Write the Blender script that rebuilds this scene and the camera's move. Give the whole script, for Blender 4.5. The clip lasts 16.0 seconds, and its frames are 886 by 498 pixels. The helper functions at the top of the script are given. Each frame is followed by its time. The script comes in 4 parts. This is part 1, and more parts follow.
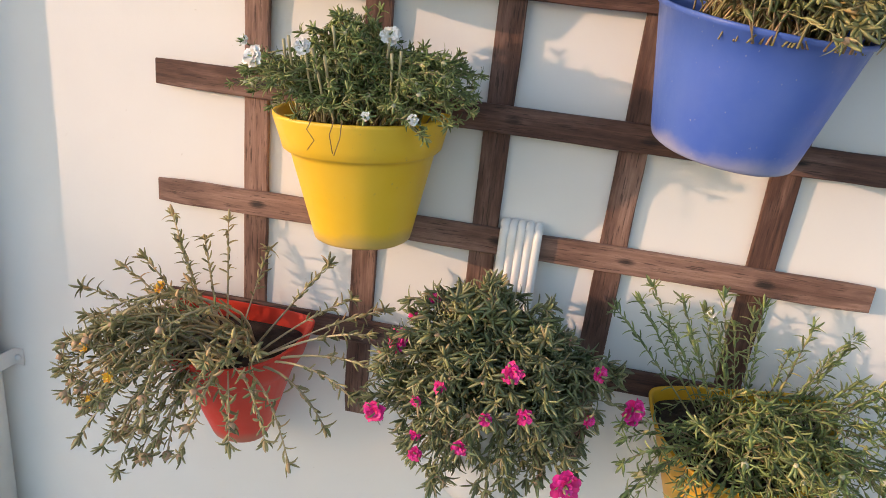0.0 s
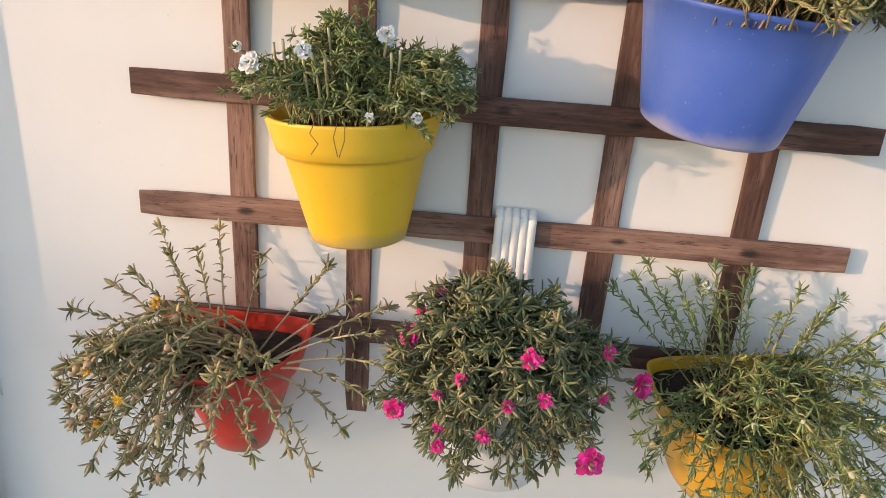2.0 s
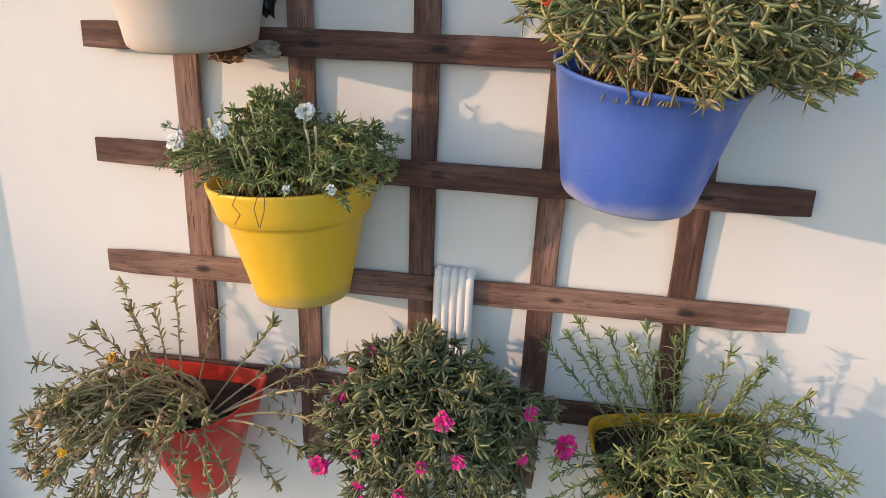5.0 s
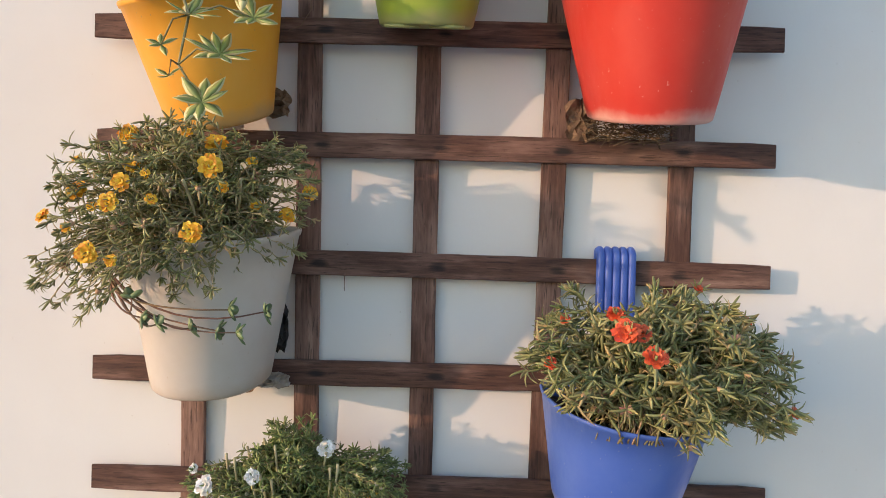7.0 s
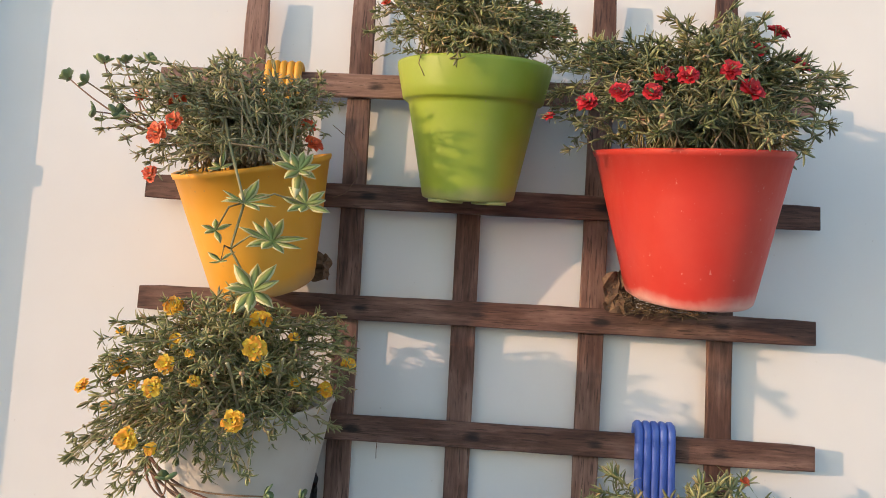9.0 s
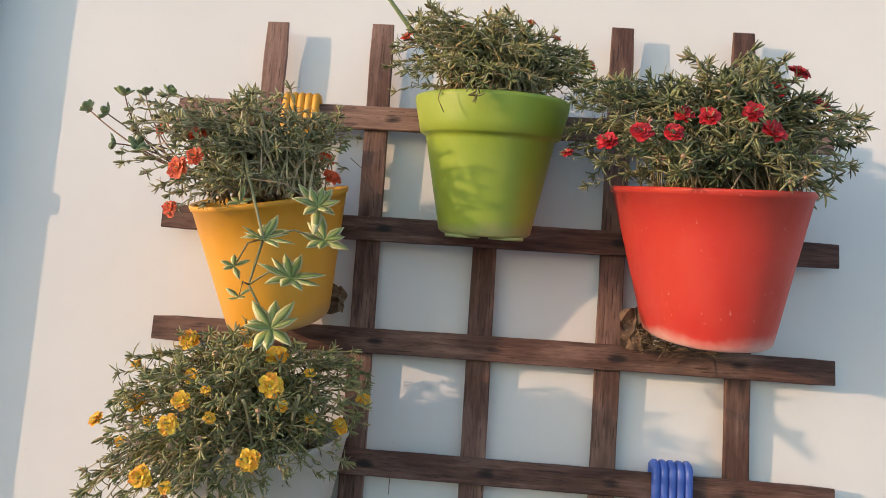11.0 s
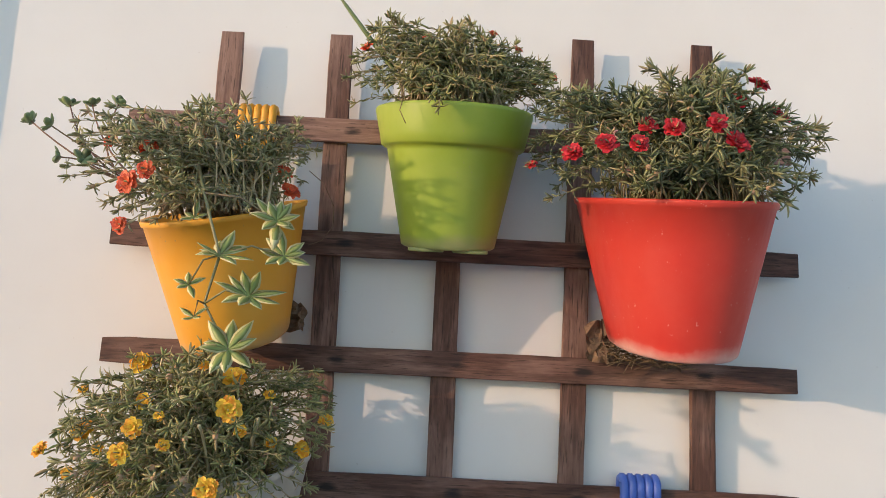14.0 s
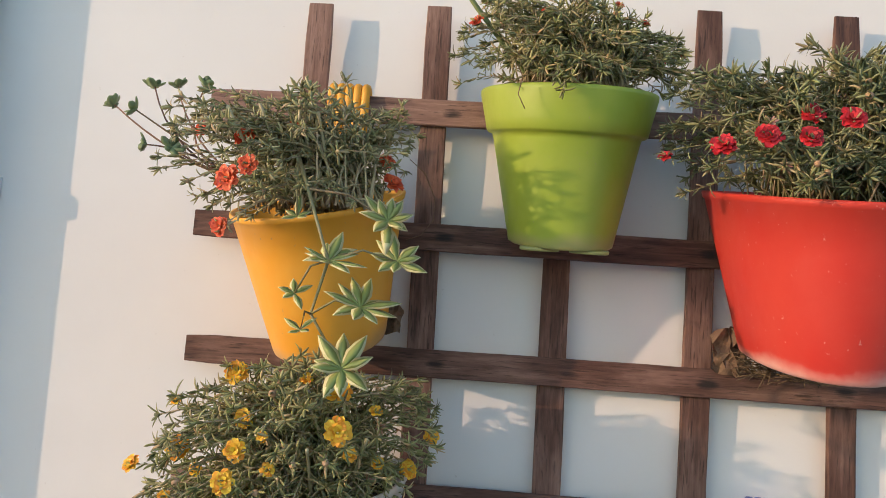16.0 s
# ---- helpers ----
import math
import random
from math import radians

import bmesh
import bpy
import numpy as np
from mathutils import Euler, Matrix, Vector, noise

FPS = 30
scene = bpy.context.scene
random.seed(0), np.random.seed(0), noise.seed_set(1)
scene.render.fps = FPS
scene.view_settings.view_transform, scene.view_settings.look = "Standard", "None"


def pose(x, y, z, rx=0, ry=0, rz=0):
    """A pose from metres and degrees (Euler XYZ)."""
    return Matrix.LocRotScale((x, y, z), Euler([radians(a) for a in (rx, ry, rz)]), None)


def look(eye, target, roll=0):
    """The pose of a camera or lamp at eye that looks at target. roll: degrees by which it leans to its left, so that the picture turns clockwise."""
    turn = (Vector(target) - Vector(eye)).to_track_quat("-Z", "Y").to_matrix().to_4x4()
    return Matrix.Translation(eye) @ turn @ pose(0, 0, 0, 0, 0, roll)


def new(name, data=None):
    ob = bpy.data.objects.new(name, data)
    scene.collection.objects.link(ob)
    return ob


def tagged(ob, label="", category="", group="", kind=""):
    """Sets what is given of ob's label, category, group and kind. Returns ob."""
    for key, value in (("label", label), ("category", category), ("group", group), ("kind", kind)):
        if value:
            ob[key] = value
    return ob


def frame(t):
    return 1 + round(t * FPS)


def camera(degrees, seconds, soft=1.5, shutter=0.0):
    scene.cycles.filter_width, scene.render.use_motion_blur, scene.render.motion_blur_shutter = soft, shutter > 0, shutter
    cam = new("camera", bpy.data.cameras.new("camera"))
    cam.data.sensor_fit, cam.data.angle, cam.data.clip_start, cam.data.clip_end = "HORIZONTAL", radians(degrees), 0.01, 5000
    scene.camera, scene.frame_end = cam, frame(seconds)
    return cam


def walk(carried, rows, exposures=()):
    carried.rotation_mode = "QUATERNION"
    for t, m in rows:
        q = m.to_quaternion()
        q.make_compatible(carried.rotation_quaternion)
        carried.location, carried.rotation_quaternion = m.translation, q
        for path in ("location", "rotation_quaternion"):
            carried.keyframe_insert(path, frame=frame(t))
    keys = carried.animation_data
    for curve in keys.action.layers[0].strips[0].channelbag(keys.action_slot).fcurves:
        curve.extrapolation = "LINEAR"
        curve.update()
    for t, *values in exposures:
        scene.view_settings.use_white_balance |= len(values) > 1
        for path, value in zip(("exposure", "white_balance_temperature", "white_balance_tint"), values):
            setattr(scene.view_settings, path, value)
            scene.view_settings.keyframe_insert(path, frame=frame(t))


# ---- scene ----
cam = camera(63.6, 16.0, soft=0.9)
PATH = [
    (0, (0.129, -1.123, 1.151), (-0.178, 0.74, 0.493), 6.4),
    (0.5, (0.081, -1.123, 1.147), (-0.096, 0.745, 0.454), 5.3),
    (1, (0.068, -1.149, 1.156), (-0.033, 0.724, 0.461), 4.5),
    (1.5, (0.038, -1.142, 1.154), (-0.104, 0.73, 0.464), 4.4),
    (2, (0.027, -1.146, 1.158), (-0.096, 0.731, 0.478), 4.0),
    (2.5, (-0.005, -1.143, 1.15), (-0.14, 0.73, 0.463), 3.9),
    (3, (-0.027, -1.115, 1.138), (-0.176, 0.76, 0.458), 3.5),
    (3.2, (-0.021, -1.115, 1.145), (-0.168, 0.77, 0.492), 3.3),
    (5.3, (0.237, -1.152, 1.265), (-0.064, 0.73, 0.659), 2.3),
    (5.5, (0.197, -1.187, 1.291), (0.003, 0.747, 0.819), 3.7),
    (6, (0.098, -1.255, 1.358), (0.152, 0.724, 1.073), 1.2),
    (6.5, (0.053, -1.239, 1.389), (0.051, 0.754, 1.233), 1.0),
    (7, (0.061, -1.263, 1.426), (0.025, 0.737, 1.4), 1.5),
    (7.5, (0.056, -1.295, 1.448), (0.042, 0.705, 1.475), 1.2),
    (8, (0.027, -1.287, 1.468), (-0.04, 0.711, 1.514), 2.2),
    (8.5, (0.013, -1.267, 1.507), (-0.092, 0.727, 1.619), 2.4),
    (9, (0.012, -1.27, 1.551), (-0.067, 0.715, 1.787), 3.2),
    (9.2, (0.013, -1.284, 1.565), (-0.046, 0.699, 1.824), 3.3),
    (11.3, (-0.013, -1.261, 1.576), (-0.132, 0.713, 1.877), 4.3),
    (11.5, (-0.016, -1.256, 1.572), (-0.155, 0.714, 1.888), 4.7),
    (12, (-0.023, -1.259, 1.575), (-0.157, 0.708, 1.914), 4.8),
    (12.5, (-0.032, -1.265, 1.573), (-0.154, 0.701, 1.919), 5.7),
    (13, (-0.053, -1.246, 1.575), (-0.145, 0.724, 1.908), 6.9),
    (13.5, (-0.034, -1.245, 1.561), (-0.081, 0.732, 1.863), 3.7),
    (14, (-0.02, -1.244, 1.581), (0.002, 0.729, 1.912), 2.7),
    (14.5, (-0.036, -1.208, 1.588), (-0.031, 0.763, 1.927), 3.1),
    (15, (-0.104, -1.181, 1.585), (-0.185, 0.795, 1.882), 5.5),
    (15.5, (-0.171, -1.164, 1.595), (-0.264, 0.813, 1.881), 4.6),
    (16, (-0.13, -1.143, 1.638), (-0.217, 0.841, 1.872), 3.9),
]
EXPO = [(0, 0.03, 6550, 18), (3, 0.0, 6450, 18), (6, -0.08, 6320, 16.5), (9, -0.10, 6350, 15), (12, -0.22, 6120, 13), (16, -0.20, 6120, 13)]
walk(cam, [(t, look(eye, target, roll)) for t, eye, target, roll in PATH], EXPO)
SKY, OZONE, DUST, SUN, SUNCOL = 0.46, 1.5, 0.9, 3.0, (1.0, 0.66, 0.41)

# ---- world, sun, exposure ----
SUN_WAY = Vector((2.05, 1.0, -0.31)).normalized()
world = bpy.data.worlds.new("sky")
scene.world = world
world.use_nodes = True
wn = world.node_tree.nodes
sky = wn.new("ShaderNodeTexSky")
sky.sky_type, sky.sun_disc = "NISHITA", False
sky.ozone_density, sky.dust_density = OZONE, DUST
sky.sun_elevation, sky.sun_rotation = radians(7.8), math.atan2(-SUN_WAY.x, -SUN_WAY.y)
world.node_tree.links.new(sky.outputs[0], wn["Background"].inputs[0])
wn["Background"].inputs[1].default_value = SKY
sun = new("sun", bpy.data.lights.new("sun", "SUN"))
sun.data.energy, sun.data.angle, sun.data.color = SUN, radians(0.6), SUNCOL
sun.matrix_world = look((0, 0, 0), SUN_WAY)


# ---- materials ----
def graph(name):
    m = bpy.data.materials.new(name)
    m.use_nodes = True
    t = m.node_tree
    return m, t, t.nodes["Principled BSDF"]


def node(t, kind, **sets):
    n = t.nodes.new(kind)
    for k, v in sets.items():
        n.inputs[k].default_value = v
    return n


def ramp(t, fac, stops):
    r = t.nodes.new("ShaderNodeValToRGB")
    el = r.color_ramp.elements
    while len(el) < len(stops):
        el.new(0.5)
    for e, (p, c) in zip(el, stops):
        e.position, e.color = p, (*c, 1)
    t.links.new(fac, r.inputs[0])
    return r.outputs[0]


def mix(t, fac, a, b, blend="MIX"):
    m = t.nodes.new("ShaderNodeMix")
    m.data_type, m.blend_type = "RGBA", blend
    for s, v in ((m.inputs[0], fac), (m.inputs[6], a), (m.inputs[7], b)):
        if hasattr(v, "is_linked"):
            t.links.new(v, s)
        else:
            s.default_value = v if isinstance(v, (int, float)) else (*v, 1)
    return m.outputs[2]


def noise_tex(t, scale, detail=6, rough=0.6, stretch=(1, 1, 1), coord="Object"):
    c = t.nodes.new("ShaderNodeTexCoord")
    mp = t.nodes.new("ShaderNodeMapping")
    mp.inputs["Scale"].default_value = stretch
    t.links.new(c.outputs[coord], mp.inputs[0])
    n = node(t, "ShaderNodeTexNoise", Scale=scale, Detail=detail, Roughness=rough)
    t.links.new(mp.outputs[0], n.inputs["Vector"])
    return n.outputs["Fac"], mp, n


def bump(t, bsdf, height, strength, distance):
    b = node(t, "ShaderNodeBump", Strength=strength, Distance=distance)
    t.links.new(height, b.inputs["Height"])
    t.links.new(b.outputs[0], bsdf.inputs["Normal"])


def wall_paint():
    m, t, b = graph("wall_paint")
    big, _, _ = noise_tex(t, 1.7, 4)
    fine, _, _ = noise_tex(t, 40, 8, 0.7)
    col = ramp(t, big, [(0.3, (0.76, 0.735, 0.70)), (0.7, (0.83, 0.81, 0.775))])
    spots, _, _ = noise_tex(t, 120, 2, 0.4)
    dirt = ramp(t, spots, [(0.77, (0, 0, 0)), (0.82, (0.7, 0.7, 0.7))])
    col = mix(t, dirt, col, (0.66, 0.62, 0.57))
    t.links.new(col, b.inputs["Base Color"])
    b.inputs["Roughness"].default_value = 0.85
    streak, _, _ = noise_tex(t, 9, 5, 0.6, (1, 1, 0.12))
    add = node(t, "ShaderNodeMath")
    t.links.new(fine, add.inputs[0])
    t.links.new(streak, add.inputs[1])
    bump(t, b, add.outputs[0], 0.22, 0.002)
    return m


def wood(name, nails):
    m, t, b = graph(name)
    info = t.nodes.new("ShaderNodeObjectInfo")
    off = node(t, "ShaderNodeVectorMath")
    off.operation = "SCALE"
    off.inputs[0].default_value = (3.7, 9.1, 5.3)
    t.links.new(info.outputs["Random"], off.inputs["Scale"])
    grain, mp, _ = noise_tex(t, 48, 9, 0.72, (0.14, 2.2, 2.2))
    t.links.new(off.outputs[0], mp.inputs["Location"])
    patch, mp2, _ = noise_tex(t, 7, 4, 0.6, (0.6, 2, 2))
    t.links.new(off.outputs[0], mp2.inputs["Location"])
    fibre, mp3, _ = noise_tex(t, 190, 5, 0.65, (0.10, 1.6, 1.6))
    t.links.new(off.outputs[0], mp3.inputs["Location"])
    dark = ramp(t, grain, [(0.30, (0.045, 0.020, 0.014)), (0.50, (0.095, 0.043, 0.029)), (0.72, (0.180, 0.088, 0.058))])
    grey = ramp(t, grain, [(0.30, (0.165, 0.088, 0.064)), (0.52, (0.290, 0.165, 0.122)), (0.74, (0.450, 0.290, 0.225))])
    shift = node(t, "ShaderNodeMath")
    shift.operation = "MULTIPLY_ADD"
    t.links.new(info.outputs["Random"], shift.inputs[0])
    shift.inputs[1].default_value = 0.30
    t.links.new(patch, shift.inputs[2])
    col = mix(t, ramp(t, shift.outputs[0], [(0.58, (0, 0, 0)), (0.84, (1, 1, 1))]), dark, grey)
    col = mix(t, ramp(t, fibre, [(0.36, (0.75, 0.70, 0.65)), (0.44, (0, 0, 0))]), col, (0.024, 0.012, 0.008))
    # rust stains round the nails, one at every crossing
    c = t.nodes.new("ShaderNodeTexCoord")
    sep = t.nodes.new("ShaderNodeSeparateXYZ")
    t.links.new(c.outputs["Object"], sep.inputs[0])
    def math_node(op, a, v=None):
        n = t.nodes.new("ShaderNodeMath")
        n.operation = op
        for s, x in zip(n.inputs, (a, v)):
            if x is None:
                continue
            if hasattr(x, "is_linked"):
                t.links.new(x, s)
            else:
                s.default_value = x
        return n.outputs[0]
    px = math_node("PINGPONG", math_node("ADD", sep.outputs[0], 10.585), 0.106)
    d = math_node("ADD", math_node("POWER", math_node("MULTIPLY", px, 55), 2.0), math_node("POWER", math_node("MULTIPLY", sep.outputs[2], 105), 2.0))
    d = math_node("ADD", d, math_node("MULTIPLY", math_node("SUBTRACT", grain, 0.5), 3.0))
    if nails:
        col = mix(t, ramp(t, d, [(0.0, (0.9, 0.9, 0.9)), (1.0, (0, 0, 0))]), col, (0.012, 0.009, 0.008))
    t.links.new(col, b.inputs["Base Color"])
    b.inputs["Roughness"].default_value = 0.78
    add = node(t, "ShaderNodeMath")
    t.links.new(grain, add.inputs[0])
    t.links.new(fibre, add.inputs[1])
    bump(t, b, add.outputs[0], 0.55, 0.0015)
    return m


def plastic(name, col, fade, rough=0.42, dirt=(0.35, 0.27, 0.18), dirty=0.5):
    """Sun-faded moulded plastic with scuffs, and dust that gathers towards the base."""
    m, t, b = graph(name)
    big, _, _ = noise_tex(t, 7, 5, 0.6)
    mid, _, _ = noise_tex(t, 30, 6, 0.7, (1, 1, 0.35))
    c = mix(t, ramp(t, big, [(0.35, (0, 0, 0)), (0.75, (1, 1, 1))]), col, fade)
    c = mix(t, ramp(t, mid, [(0.60, (0, 0, 0)), (0.85, (0.6, 0.6, 0.6))]), c, fade)
    speck, _, _ = noise_tex(t, 210, 3, 0.5, (1, 1, 0.6))
    c = mix(t, ramp(t, speck, [(0.70, (0, 0, 0)), (0.76, (0.45, 0.45, 0.45))]), c, dirt)
    co = t.nodes.new("ShaderNodeTexCoord")
    sep = t.nodes.new("ShaderNodeSeparateXYZ")
    t.links.new(co.outputs["Object"], sep.inputs[0])
    ad = node(t, "ShaderNodeMath")
    mu = node(t, "ShaderNodeMath")
    mu.operation = "MULTIPLY_ADD"
    t.links.new(big, mu.inputs[0])
    mu.inputs[1].default_value, mu.inputs[2].default_value = -0.06, 0.025
    t.links.new(sep.outputs[2], ad.inputs[0])
    t.links.new(mu.outputs[0], ad.inputs[1])
    c = mix(t, ramp(t, ad.outputs[0], [(0.0, (dirty,) * 3), (0.020, (0, 0, 0))]), c, dirt)
    t.links.new(c, b.inputs["Base Color"])
    t.links.new(ramp(t, mid, [(0.3, (rough - 0.08,) * 3), (0.8, (rough + 0.22,) * 3)]), b.inputs["Roughness"])
    bump(t, b, mid, 0.08, 0.001)
    return m


def leaf(name, a, b_, c_, rough=0.5, trans=0.12):
    m, t, b = graph(name)
    geo = t.nodes.new("ShaderNodeNewGeometry")
    col = ramp(t, geo.outputs["Random Per Island"], [(0.0, tuple(v * 0.45 for v in a)), (0.35, tuple(v * 0.9 for v in a)), (0.6, b_), (0.85, tuple(v * 1.35 for v in b_)), (0.95, c_), (1.0, (c_[0] * 1.25, c_[1] * 1.1, c_[2]))])
    n, _, _ = noise_tex(t, 18, 3)
    col = mix(t, ramp(t, n, [(0.35, (0, 0, 0)), (0.75, (0.4, 0.4, 0.4))]), col, c_)
    t.links.new(col, b.inputs["Base Color"])
    b.inputs["Roughness"].default_value = rough
    b.inputs["Subsurface Weight"].default_value = trans
    b.inputs["Subsurface Radius"].default_value = (0.004, 0.006, 0.002)
    b.inputs["Subsurface Scale"].default_value = 0.5
    return m


def petal(name, col, heart):
    m, t, b = graph(name)
    geo = t.nodes.new("ShaderNodeNewGeometry")
    n, _, _ = noise_tex(t, 60, 3)
    c = ramp(t, geo.outputs["Random Per Island"], [(0.0, heart), (0.45, col), (1.0, tuple(min(1, v * 1.25 + 0.02) for v in col))])
    t.links.new(mix(t, ramp(t, n, [(0.4, (0, 0, 0)), (0.7, (0.5, 0.5, 0.5))]), c, heart), b.inputs["Base Color"])
    b.inputs["Roughness"].default_value = 0.55
    b.inputs["Subsurface Weight"].default_value = 0.2
    b.inputs["Subsurface Radius"].default_value = (0.006, 0.003, 0.003)
    b.inputs["Subsurface Scale"].default_value = 0.5
    return m


def rough_mat(name, a, c, scale, rough=0.9, bumps=0.5, metal=0.0, dist=0.004):
    m, t, b = graph(name)
    n, _, _ = noise_tex(t, scale, 8, 0.7)
    t.links.new(ramp(t, n, [(0.3, a), (0.7, c)]), b.inputs["Base Color"])
    b.inputs["Roughness"].default_value, b.inputs["Metallic"].default_value = rough, metal
    bump(t, b, n, bumps, dist)
    return m


WALL, WOOD, WOOD_V = wall_paint(), wood("weathered_wood_nailed", True), wood("weathered_wood", False)
SOIL = rough_mat("potting_soil", (0.02, 0.013, 0.009), (0.07, 0.048, 0.032), 70, 0.95, 1.0)
STEM = leaf("stem", (0.26, 0.19, 0.10), (0.21, 0.21, 0.085), (0.38, 0.28, 0.17))
DRY = leaf("dry_stem", (0.547, 0.435, 0.262), (0.419, 0.322, 0.169), (0.644, 0.531, 0.339))
GREEN_A = leaf("leaf_grey_green", (0.182, 0.227, 0.085), (0.273, 0.286, 0.116), (0.455, 0.353, 0.169))
GREEN_B = leaf("leaf_deep_green", (0.125, 0.185, 0.054), (0.200, 0.255, 0.080), (0.36, 0.35, 0.14))
GREEN_C = leaf("leaf_olive", (0.237, 0.244, 0.092), (0.328, 0.294, 0.131), (0.510, 0.353, 0.185))
GREEN_E = leaf("leaf_mid_green", (0.20, 0.225, 0.08), (0.29, 0.29, 0.11), (0.46, 0.35, 0.18))
GREEN_G = leaf("leaf_tan_green", (0.23, 0.235, 0.095), (0.32, 0.31, 0.14), (0.50, 0.39, 0.22))
GREEN_H = leaf("leaf_light_olive", (0.140, 0.172, 0.070), (0.208, 0.226, 0.095), (0.36, 0.29, 0.16))
PALE = leaf("leaf_cream_edge", (0.60, 0.58, 0.30), (0.66, 0.62, 0.34), (0.5, 0.5, 0.22))
ORANGE, RED = petal("petal_orange", (0.80, 0.13, 0.03), (0.55, 0.05, 0.02)), petal("petal_red", (0.62, 0.015, 0.02), (0.30, 0.008, 0.012))
YELLOW, MAGENTA = petal("petal_yellow", (0.90, 0.54, 0.025), (0.84, 0.30, 0.015)), petal("petal_magenta", (0.80, 0.022, 0.30), (0.64, 0.012, 0.13))
WHITE = petal("petal_white", (0.82, 0.80, 0.78), (0.66, 0.62, 0.52))
BUD = leaf("bud", (0.42, 0.24, 0.17), (0.48, 0.32, 0.17), (0.55, 0.25, 0.22))
BUDPALE = leaf("seed_head", (0.55, 0.5, 0.36), (0.48, 0.46, 0.28), (0.6, 0.5, 0.42))


# ---- mesh tools ----
class Mesh:
    def __init__(self):
        self.v, self.f = [], []

    def loft(self, rings, close=True, cap0=False, cap1=False):
        base, n = len(self.v), len(rings[0])
        for r in rings:
            self.v.extend(tuple(p) for p in r)
        for i in range(len(rings) - 1):
            for j in range(n if close else n - 1):
                k = (j + 1) % n
                a, b = base + i * n, base + (i + 1) * n
                self.f.append((a + j, a + k, b + k, b + j))
        if cap0:
            self.f.append(tuple(base + j for j in reversed(range(n))))
        if cap1:
            self.f.append(tuple(base + (len(rings) - 1) * n + j for j in range(n)))

    def tube(self, pts, radii, n=5):
        rings, up = [], Vector((0.31, 0.52, 0.79))
        for i, p in enumerate(pts):
            d = (pts[min(i + 1, len(pts) - 1)] - pts[max(i - 1, 0)]).normalized()
            a = d.cross(up)
            a = a.normalized() if a.length > 1e-4 else Vector((1, 0, 0))
            b = d.cross(a)
            rings.append([p + (a * math.cos(t) + b * math.sin(t)) * radii[i] for t in [2 * math.pi * k / n for k in range(n)]])
        self.loft(rings, True, True, True)

    def box(self, lo, hi, bev=0.0):
        (x0, y0, z0), (x1, y1, z1) = lo, hi
        rings = []
        for z, s in ((z0, bev), (z0 + bev, 0), (z1 - bev, 0), (z1, bev)) if bev else ((z0, 0), (z1, 0)):
            e = bev
            rings.append([(x0 + s + e, y0 + s, z), (x1 - s - e, y0 + s, z), (x1 - s, y0 + s + e, z), (x1 - s, y1 - s - e, z),
                          (x1 - s - e, y1 - s, z), (x0 + s + e, y1 - s, z), (x0 + s, y1 - s - e, z), (x0 + s, y0 + s + e, z)] if bev else
                         [(x0, y0, z), (x1, y0, z), (x1, y1, z), (x0, y1, z)])
        self.loft(rings, True, True, True)

    def data(self, name, mat, smooth=True):
        me = bpy.data.meshes.new(name)
        me.from_pydata([tuple(p) for p in self.v], [], self.f)
        me.materials.append(mat)
        me.polygons.foreach_set("use_smooth", [smooth] * len(me.polygons))
        me.update()
        return me


def part(name, mesh, mat, parent=None, label="", smooth=True, m=None):
    ob = new(name, mesh.data(name, mat, smooth) if isinstance(mesh, Mesh) else mesh)
    if m is not None:
        ob.matrix_basis = m
    ob.parent = parent
    return tagged(ob, label) if label else ob


def thing(name, at, label, category, group=""):
    return tagged(at_place(new(name), at), label, category, group)


def at_place(ob, at):
    ob.location = at
    return ob

# ---- the large structure ----
WALL_Y = 0.004
WALL_LEAN = -1.23  # degrees: the trellis stands off the wall a little more towards its top
FRONT = 0.0

WX0, WX1, WZ0, WZ1 = 0.937, 1.92, 0.42, 1.72
wall = tagged(new("wall_north"), "cream-white painted plaster house wall, slightly uneven", "wall", kind="structure")
for lo, hi in (((-6, WALL_Y, 0), (WX0, WALL_Y + 0.22, 4.2)), ((WX1, WALL_Y, 0), (6, WALL_Y + 0.22, 4.2)),
               ((WX0, WALL_Y, 0), (WX1, WALL_Y + 0.22, WZ0)), ((WX0, WALL_Y, WZ1), (WX1, WALL_Y + 0.22, 4.2))):
    w = Mesh()
    w.box(lo, hi)
    part("wall_panel", w, WALL, wall, smooth=False)
wall.matrix_basis = pose(0, 0, 0, WALL_LEAN)

ground = Mesh()
ground.v = [(-400, -400, 0), (400, -400, 0), (400, 400, 0), (-400, 400, 0)]
ground.f = [(0, 1, 2, 3)]
tagged(part("ground", ground, rough_mat("concrete_paving", (0.30, 0.285, 0.265), (0.44, 0.42, 0.39), 3, 0.9, 0.4), smooth=False),
       "pale weathered concrete yard in front of the wall", "ground", kind="structure")

